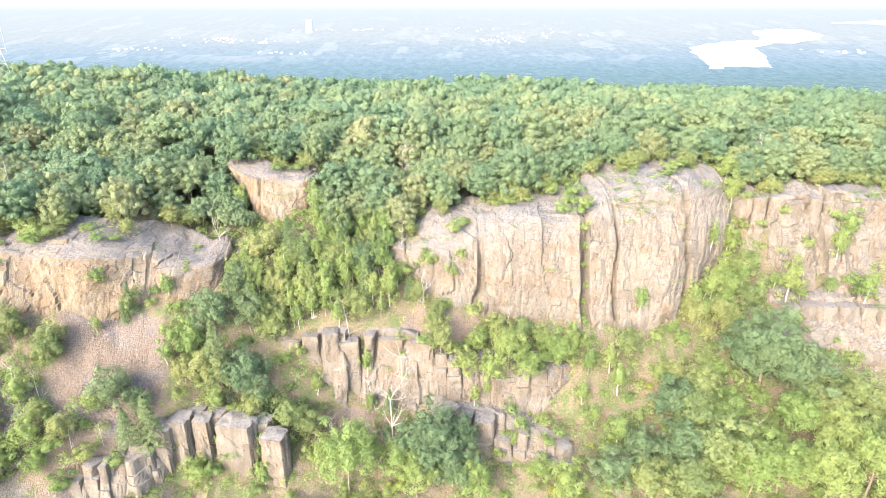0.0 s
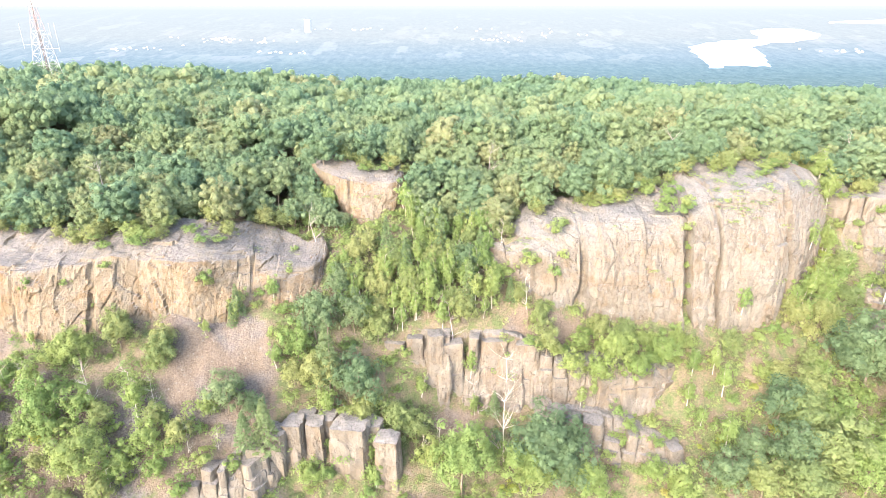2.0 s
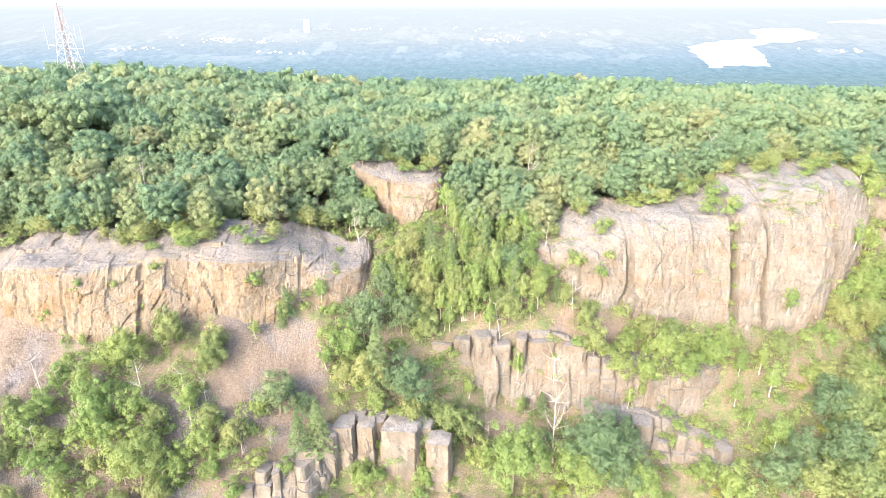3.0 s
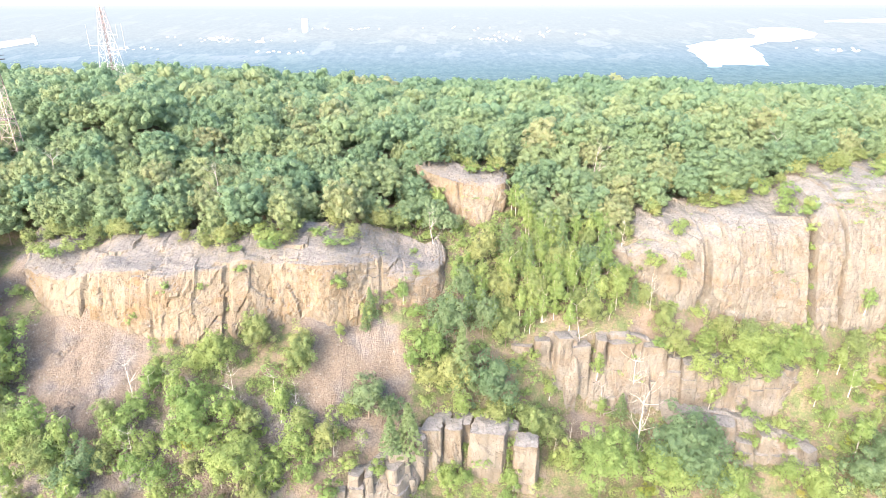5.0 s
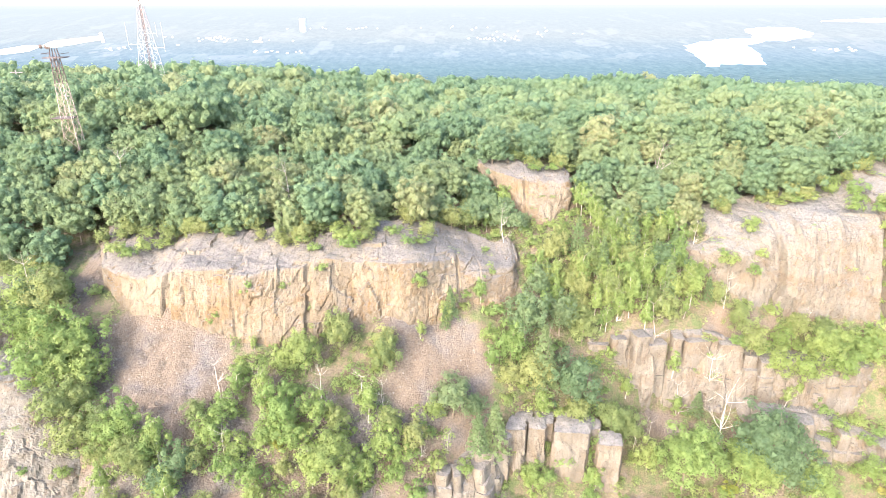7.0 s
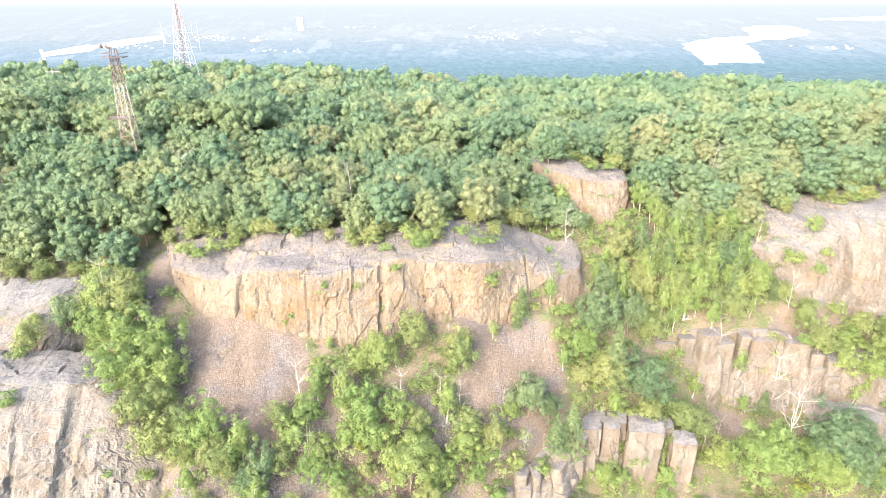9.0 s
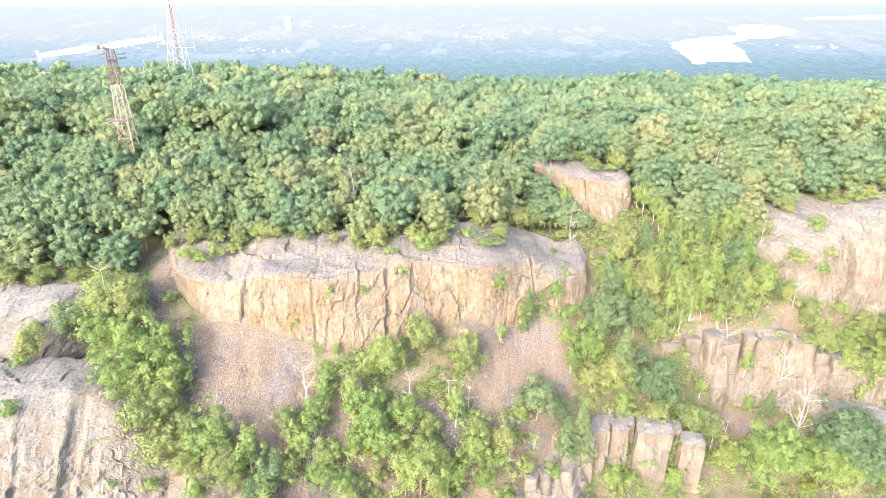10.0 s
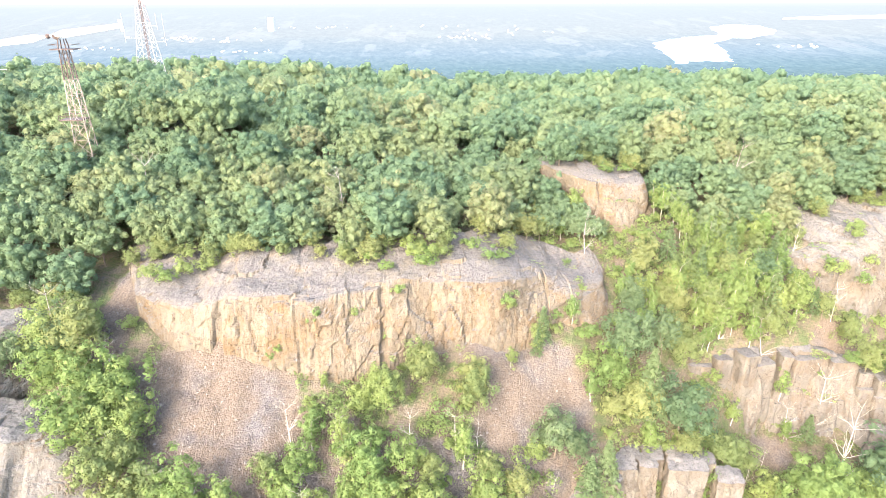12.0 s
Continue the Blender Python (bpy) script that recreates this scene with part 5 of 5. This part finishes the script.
for x, y, tall in ((-7, 119, 9.0), (-79, 104, 8.0), (27, 121, 8.5), (62, 118, 8.5), (-40, 101.5, 6), (-16, 88.5, 6.5), (-11.5, 84.5, 6.0), (-110, 108, 9)):
    tagged(stand(grey, x, y, tall, 1.3), group="grey dead trees")
for root in oaks + edge_oaks + birches + greens + darks + brights + maples + shrubs + golds + pines + snags + [grey]:
    drop_kind(root)

# loose scree
rng = np.random.default_rng(12)
base_v = np.array([(-1, -0.7, -0.5), (1, -0.6, -0.6), (0.9, 0.8, -0.5), (-0.8, 0.7, -0.6), (-0.6, -0.5, 0.5), (0.7, -0.45, 0.35), (0.5, 0.5, 0.6), (-0.55, 0.6, 0.4)])
base_f = np.array([(0, 1, 5, 4), (1, 2, 6, 5), (2, 3, 7, 6), (3, 0, 4, 7), (4, 5, 6, 7)])
sv, sf, n = [], [], 0
for _ in range(16000):
    if n >= 5600:
        break
    x, y = (rng.uniform(-112, -40), rng.uniform(66, 92)) if rng.uniform() < 0.88 else (rng.uniform(-24, 10), rng.uniform(79, 94))
    if rng.uniform() > float(talus_mask(np.array(x), np.array(y))):
        continue
    z, slope, rock = footing(x, y)
    if rock:
        continue
    size = 0.06 + 0.14 * rng.uniform() ** 4
    q = Euler(rng.uniform(0, 6.28, 3)).to_matrix()
    v = (base_v * rng.uniform(0.7, 1.3, (8, 3)) * size) @ np.array(q) + np.array([x, y, z + size * 0.2])
    sv.append(v)
    sf.append(base_f + n * 8)
    n += 1
SCREE, nt, bsdf = material("scree_stones")
isl = node(nt, "NewGeometry").outputs["Random Per Island"]
nt.links.new(ramp(nt, isl, [(0.0, (0.097, 0.076, 0.062)), (0.4, (0.128, 0.100, 0.079)), (0.75, (0.158, 0.132, 0.113)), (1.0, (0.216, 0.189, 0.168))]), bsdf.inputs["Base Color"])
bsdf.inputs["Roughness"].default_value = 0.9
put("scree", mesh_from("scree", np.concatenate(sv), np.concatenate(sf), SCREE), None, "loose broken stones lying under the cliffs", "scree", "", "stuff")

# ---------------------------------------------------------------- free-standing columns
def column(x, y, foot, top, rx, ry, seed, label):
    """A many-sided pillar of rock, split by joints, with a tilted broken top."""
    nu, nv = 40, int((top - foot) / 0.3)
    ang = np.linspace(0, 2 * math.pi, nu)
    rng = np.random.default_rng(seed)
    corners = np.sort(rng.uniform(0, 2 * math.pi, 6))
    A, Z = np.meshgrid(ang, np.linspace(foot, top, nv), indexing="ij")
    sq = 1 / np.maximum(np.abs(np.cos(A + 0.2)) ** 1.0, np.abs(np.sin(A + 0.2)) ** 1.0) ** 0.75
    U = A * rx
    off = 0.5 * fbm(np.cos(A) * 1.3 + seed, np.sin(A) * 1.3 + Z * 0.10, seed, 3)
    r1, r2, e, tilt = cells(np.cos(A) * 2 + np.sin(A) * 2 + seed, Z * 0.16 + A * 0, seed)
    off = off + 0.28 * (r1 - 0.5) + 0.25 * tilt - 0.12 * (1 - smooth(e, 0, 0.12)) + 0.12 * fbm(A * 3, Z * 0.8, seed + 4, 3)
    wide = 1.12 - 0.12 * (Z - foot) / (top - foot)
    X = x + (rx * sq * wide + off) * np.cos(A) * 0.9
    Y = y + (ry * sq * wide + off) * np.sin(A) * 0.9
    P = np.stack([X, Y, Z], -1)
    P[-1] = P[0]
    cap = []
    c = P[:, -1].mean(0)
    for k, f in enumerate((0.93, 0.6, 0.25, 0.0)):
        q = c + (P[:, -1] - c) * f
        q[:, 2] = top + (0.12, 0.2, 0.28, 0.3)[k] + 0.35 * value(q[:, 0] * 0.8, q[:, 1] * 0.8, seed) + (q[:, 1] - y) * 0.12
        cap.append(q)
    P = np.concatenate([P, np.stack(cap, 1)], 1)
    me = mesh_from("rock_column", P.reshape(-1, 3), grid_faces(nu, P.shape[1])[:, ::-1], ROCK_PALE)
    return put("rock_column", me, None, label, "rock column", "rock columns")


column(-26.3, 75.4, -5, 7.7, 2.1, 1.7, 1, "free-standing squared pillar of tan rock with grey top")
column(-32.0, 76.1, -5, 9.6, 3.1, 1.8, 3, "broad tall squared pillar of tan rock with grey top")
column(-37.4, 76.6, -5, 9.9, 1.6, 1.6, 4, "narrow pillar of tan rock beside a crack")
column(-40.5, 76.2, -5, 10.3, 1.6, 1.8, 5, "narrow pillar of tan rock beneath the scree")
for x, y, top, k in ((-32.3, 78.3, 9.3, 11), (-36.0, 78.4, 9.6, 12), (-39.2, 78.4, 9.9, 13), (-28.6, 78.0, 8.6, 14)):
    column(x, y, -3, top, 1.7, 1.5, k, "stump of tan rock wedged behind taller pillars")
column(-43.2, 74.9, -5, 9.6, 1.7, 1.8, 6, "broad pillar of tan rock beneath the scree")

# ---------------------------------------------------------------- masts
STEEL_PALE = plain_material("weathered_pale_paint", (0.29, 0.235, 0.19), 0.7, 0.25, 1.5)
STEEL_RUST = plain_material("rusted_steel", (0.095, 0.066, 0.058), 0.85, 0.35, 2.0)
STEEL_WHITE = plain_material("white_mast_paint", (0.36, 0.34, 0.345), 0.6, 0.12, 1.0)
STEEL_RED = plain_material("faded_red_paint", (0.34, 0.235, 0.225), 0.7, 0.2, 1.0)


def bars(name, pairs, radius, mat, parent, label=""):
    verts, faces = [], []
    for a, b in pairs:
        tube(verts, faces, a, b, radius, radius, 4)
    return put(name, mesh_from(name, np.array([tuple(v) for v in verts]), faces, mat), parent, label)


def lattice(root, z0, z1, w0, w1, bays, leg_r, bar_r, mats):
    """Four legs, level struts and crossed braces; each bay's braces are one part."""
    levels = [z0 + (z1 - z0) * (k / bays) ** 0.93 for k in range(bays + 1)]
    half = lambda z: 0.5 * (w0 + (w1 - w0) * (z - z0) / (z1 - z0))
    corner = lambda s, z: (s[0] * half(z), s[1] * half(z), z)
    signs = ((-1, -1), (1, -1), (1, 1), (-1, 1))
    for a, b in zip(levels[:-1], levels[1:]):
        mat = mats((a + b) / 2)
        for i, s in enumerate(signs):
            bars("leg", [(corner(s, a), corner(s, b))], leg_r, mat, root)
        pairs = []
        for i in range(4):
            s, n = signs[i], signs[(i + 1) % 4]
            pairs += [(corner(s, a), corner(n, b)), (corner(n, a), corner(s, b)), (corner(s, b), corner(n, b))]
        for pair in pairs:
            bars("brace", [pair], bar_r, mat, root)
    return half


def deck(name, x0, x1, y0, y1, z, mat, parent, label=""):
    bm = bmesh.new()
    bmesh.ops.create_cube(bm, size=1)
    for v in bm.verts:
        v.co = Vector(((x0 + x1) / 2 + v.co.x * (x1 - x0), (y0 + y1) / 2 + v.co.y * (y1 - y0), z + v.co.z * 0.15))
    return part(name, bm, mat, parent, label)


mast = new("wind_turbine")
mast.location = (-120.7, 117.4, 35.6)
tagged(mast, "old two-bladed wind turbine on a rusty lattice tower", "wind turbine")
lattice(mast, 0, 24.4, 3.2, 1.05, 10, 0.085, 0.045, lambda z: STEEL_PALE if z < 20.5 else STEEL_RUST)
ledge_deck = deck("platform", -2.7, 0.9, -1.2, 1.2, 13.6, STEEL_RUST, mast, "rusty steel side platform")
for a, b in (((-2.7, -1.2, 14.3), (0.9, -1.2, 14.3)), ((-2.7, 1.2, 14.3), (0.9, 1.2, 14.3)), ((-2.7, -1.2, 14.3), (-2.7, 1.2, 14.3)), ((-2.7, -1.2, 13.6), (-2.7, -1.2, 14.3)), ((-2.7, 1.2, 13.6), (-2.7, 1.2, 14.3))):
    bars("rail", [(a, b)], 0.05, STEEL_RUST, ledge_deck)
for side in (-1.1, 1.1):
    bars("strut", [((-2.6, side, 13.6), (-1.1, side, 11.8))], 0.05, STEEL_RUST, ledge_deck)
head_deck = deck("head_platform", -1.6, 1.9, -1.3, 1.3, 24.4, STEEL_RUST, mast, "rusty steel head platform")
for a, b, c, d in ((-1.6, -1.3, 1.9, -1.3), (1.9, -1.3, 1.9, 1.3), (-1.6, -1.3, -1.6, 1.3)):
    bars("head_rail", [((a, b, 25.1), (c, d, 25.1))], 0.05, STEEL_RUST, head_deck)
for sx, sy in ((-0.6, -0.5), (0.6, -0.5), (0.6, 0.5), (-0.6, 0.5)):
    bars("neck_post", [((sx, sy, 24.4), (sx * 0.7, sy * 0.7, 25.9))], 0.09, STEEL_RUST, mast)
bm = bmesh.new()
bmesh.ops.create_cone(bm, cap_ends=True, segments=12, radius1=0.4, radius2=0.5, depth=3.2, matrix=Matrix.Translation((-0.5, -0.6, 26.4)) @ Matrix.Rotation(0.5, 4, "Z") @ Matrix.Rotation(math.pi / 2, 4, "X"))
nacelle = part("nacelle", bm, STEEL_RUST, mast, "rust-brown generator housing")
bars("vane_arm", [((-0.2, 0.6, 26.5), (1.7, 0.8, 26.3))], 0.09, STEEL_RUST, nacelle)
bm = bmesh.new()
bmesh.ops.create_uvsphere(bm, u_segments=12, v_segments=8, radius=0.36, matrix=Matrix.Translation((-0.9, -2.0, 26.4)))
part("hub", bm, STEEL_RUST, nacelle)
BLADE = plain_material("white_blade_gelcoat", (0.72, 0.72, 0.71), 0.45, 0.06, 0.6)


def blade(far_end):
    """A tapered, twisted blade with a flat brake at its tip."""
    root_at = Vector((-0.9, -2.0, 26.4))
    span = Vector(far_end) - root_at
    along = span.normalized()
    across = along.cross(Vector((0, -1, 0))).normalized()
    bm = bmesh.new()
    rings = []
    for t, chord, thick in ((0.03, 0.35, 0.3), (0.10, 0.6, 0.28), (0.22, 1.15, 0.24), (0.45, 1.0, 0.18), (0.75, 0.8, 0.12), (1.0, 0.62, 0.07)):
        c = root_at + span * t
        twist = Matrix.Rotation(0.35 * (1 - t), 3, along)
        ring = []
        for k in range(10):
            w = 2 * math.pi * k / 10
            ring.append(bm.verts.new(c + twist @ (across * (math.cos(w) * chord / 2) + Vector((0, 1, 0)) * (math.sin(w) * thick / 2))))
        rings.append(ring)
    for a, b in zip(rings[:-1], rings[1:]):
        for k in range(10):
            bm.faces.new((a[k], a[(k + 1) % 10], b[(k + 1) % 10], b[k]))
    bm.faces.new(rings[-1])
    ob = part("blade", bm, BLADE, mast, "white tapered rotor blade")
    bm = bmesh.new()
    bmesh.ops.create_cube(bm, size=1)
    q = along.to_track_quat("X", "Z").to_matrix()
    for v in bm.verts:
        v.co = Vector(far_end) + q @ Vector((v.co.x * 0.45, v.co.y * 0.12, v.co.z * 1.7))
    part("tip_brake", bm, BLADE, ob)


blade((9.9, -1.6, 27.85))
blade((-11.5, -1.6, 25.0))

radio = new("radio_mast")
radio.location = (-135.1, 188.5, 41.5)
tagged(radio, "tall red and white lattice radio mast behind the wood", "mast")
lattice(radio, 0, 26, 7.0, 1.3, 8, 0.065, 0.033, lambda z: STEEL_RED if 19 < z < 26 else STEEL_WHITE)
lattice(radio, 26, 48, 1.35, 1.1, 12, 0.06, 0.033, lambda z: STEEL_RED if 34 < z < 42 else STEEL_WHITE)
bars("cable_ladder", [((0.2, 0.2, 0), (0.2, 0.2, 46)), ((-0.2, 0.2, 0), (-0.2, 0.2, 46))], 0.12, STEEL_RUST, radio, "rusty cable ladder")
for dx, z0, h in ((-5.2, 15, 7), (5.0, 14, 8), (3.4, 18, 4)):
    bars("whip_antenna", [((dx, 0, z0), (dx, 0, z0 + h)), ((dx, 0, z0 + 1), (0, 0, z0 + 1))], 0.06, STEEL_WHITE, radio)

pole = new("utility_pole")
pole.location = (-166.5, 176, 37.5)
tagged(pole, "grey utility pole with crossarm standing above the trees", "pole")
bars("post", [((0, 0, 0), (0, 0, 14.2))], 0.16, GREYWOOD, pole)
bars("crossarm", [((-1.8, 0, 13.6), (1.8, 0, 13.6)), ((-1.2, 0, 12.6), (1.2, 0, 12.6))], 0.1, GREYWOOD, pole)

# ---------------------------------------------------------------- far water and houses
mat_water, nt, bsdf = material("sky_pale_water")
# pale base colour carries part of the white sky's reflection
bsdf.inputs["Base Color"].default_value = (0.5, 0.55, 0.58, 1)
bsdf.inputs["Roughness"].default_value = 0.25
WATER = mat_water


def sheet_of_water(name, outline, label):
    bm = bmesh.new()
    pts = []
    n = len(outline)
    for k in range(n):
        (x0, y0), (x1, y1) = outline[k], outline[(k + 1) % n]
        for j in range(5):
            t = j / 5
            x, y = x0 + (x1 - x0) * t, y0 + (y1 - y0) * t
            wob = 1 if j else 0.4
            x, y = x + wob * 30 * float(fbm(x * 0.02, y * 0.02, 3, 3)), y + wob * 60 * float(fbm(x * 0.02, y * 0.02, 9, 3))
            pts.append(bm.verts.new((x, y, 0.0945 * y - 441 + 6)))
    bm.faces.new(pts)
    me = bpy.data.meshes.new(name)
    bm.to_mesh(me)
    bm.free()
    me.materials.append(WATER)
    return put(name, me, None, label, "lake", "", "structure")


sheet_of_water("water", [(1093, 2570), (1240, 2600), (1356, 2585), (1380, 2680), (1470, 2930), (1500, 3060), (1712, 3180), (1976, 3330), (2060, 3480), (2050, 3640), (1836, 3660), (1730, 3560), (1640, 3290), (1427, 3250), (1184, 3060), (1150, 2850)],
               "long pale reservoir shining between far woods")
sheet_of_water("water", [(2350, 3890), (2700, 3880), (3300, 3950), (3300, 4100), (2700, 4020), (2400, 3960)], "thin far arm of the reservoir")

HOUSE = plain_material("far_house_paint", (0.40, 0.40, 0.41), 0.8, 0.1, 0.01)
rng = np.random.default_rng(9)
hv, hf = [], []
for cx, cy, sx, sy, n in ((-1150, 3330, 200, 60, 26), (-960, 3230, 200, 50, 16), (-700, 2950, 150, 40, 10), (280, 3300, 130, 50, 18), (500, 3500, 300, 120, 14), (1900, 2980, 120, 50, 14), (-1450, 3050, 120, 30, 14), (-200, 3700, 600, 90, 16)):
    for _ in range(n):
        x, y = rng.normal(cx, sx * 0.6), rng.normal(cy, sy * 0.6)
        w, d, h = rng.uniform(5, 13), rng.uniform(5, 9), rng.uniform(0.5, 2.5)
        z = 0.0945 * y - 441 - 2
        n0 = len(hv)
        for dz in (0, h + 3):
            hv += [(x - w / 2, y - d / 2, z + dz), (x + w / 2, y - d / 2, z + dz), (x + w / 2, y + d / 2, z + dz), (x - w / 2, y + d / 2, z + dz)]
        hv += [(x - w / 2, y, z + h + 5), (x + w / 2, y, z + h + 5)]
        for f in ((0, 1, 5, 4), (1, 2, 6, 5), (2, 3, 7, 6), (3, 0, 4, 7), (4, 5, 9, 8), (6, 7, 8, 9)):
            hf.append(tuple(n0 + k for k in f))
put("far_houses", mesh_from("far_houses", hv, hf, HOUSE), None, "scattered pale houses of distant towns", "houses", "", "stuff")
bm = bmesh.new()
bmesh.ops.create_cone(bm, cap_ends=True, segments=16, radius1=20, radius2=19, depth=70, matrix=Matrix.Translation((-746, 3581, -70)))
me = bpy.data.meshes.new("water_tank")
bm.to_mesh(me)
bm.free()
me.materials.append(HOUSE)
put("water_tank", me, None, "pale cylindrical tower block in the far valley", "building")

# added glowing sheet behind the valley, in place of white haze and low sky
HAZE, nt, bsdf = material("haze_sheet_glow")
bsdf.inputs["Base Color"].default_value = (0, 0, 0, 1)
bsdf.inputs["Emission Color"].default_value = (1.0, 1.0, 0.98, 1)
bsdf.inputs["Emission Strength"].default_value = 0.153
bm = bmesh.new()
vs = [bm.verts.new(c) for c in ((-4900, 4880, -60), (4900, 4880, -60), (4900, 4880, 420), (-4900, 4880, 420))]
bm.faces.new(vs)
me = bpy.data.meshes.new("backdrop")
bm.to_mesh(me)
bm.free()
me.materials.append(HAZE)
put("backdrop", me, None, "glowing white sheet standing in for summer haze along the horizon", "sky", "", "structure")
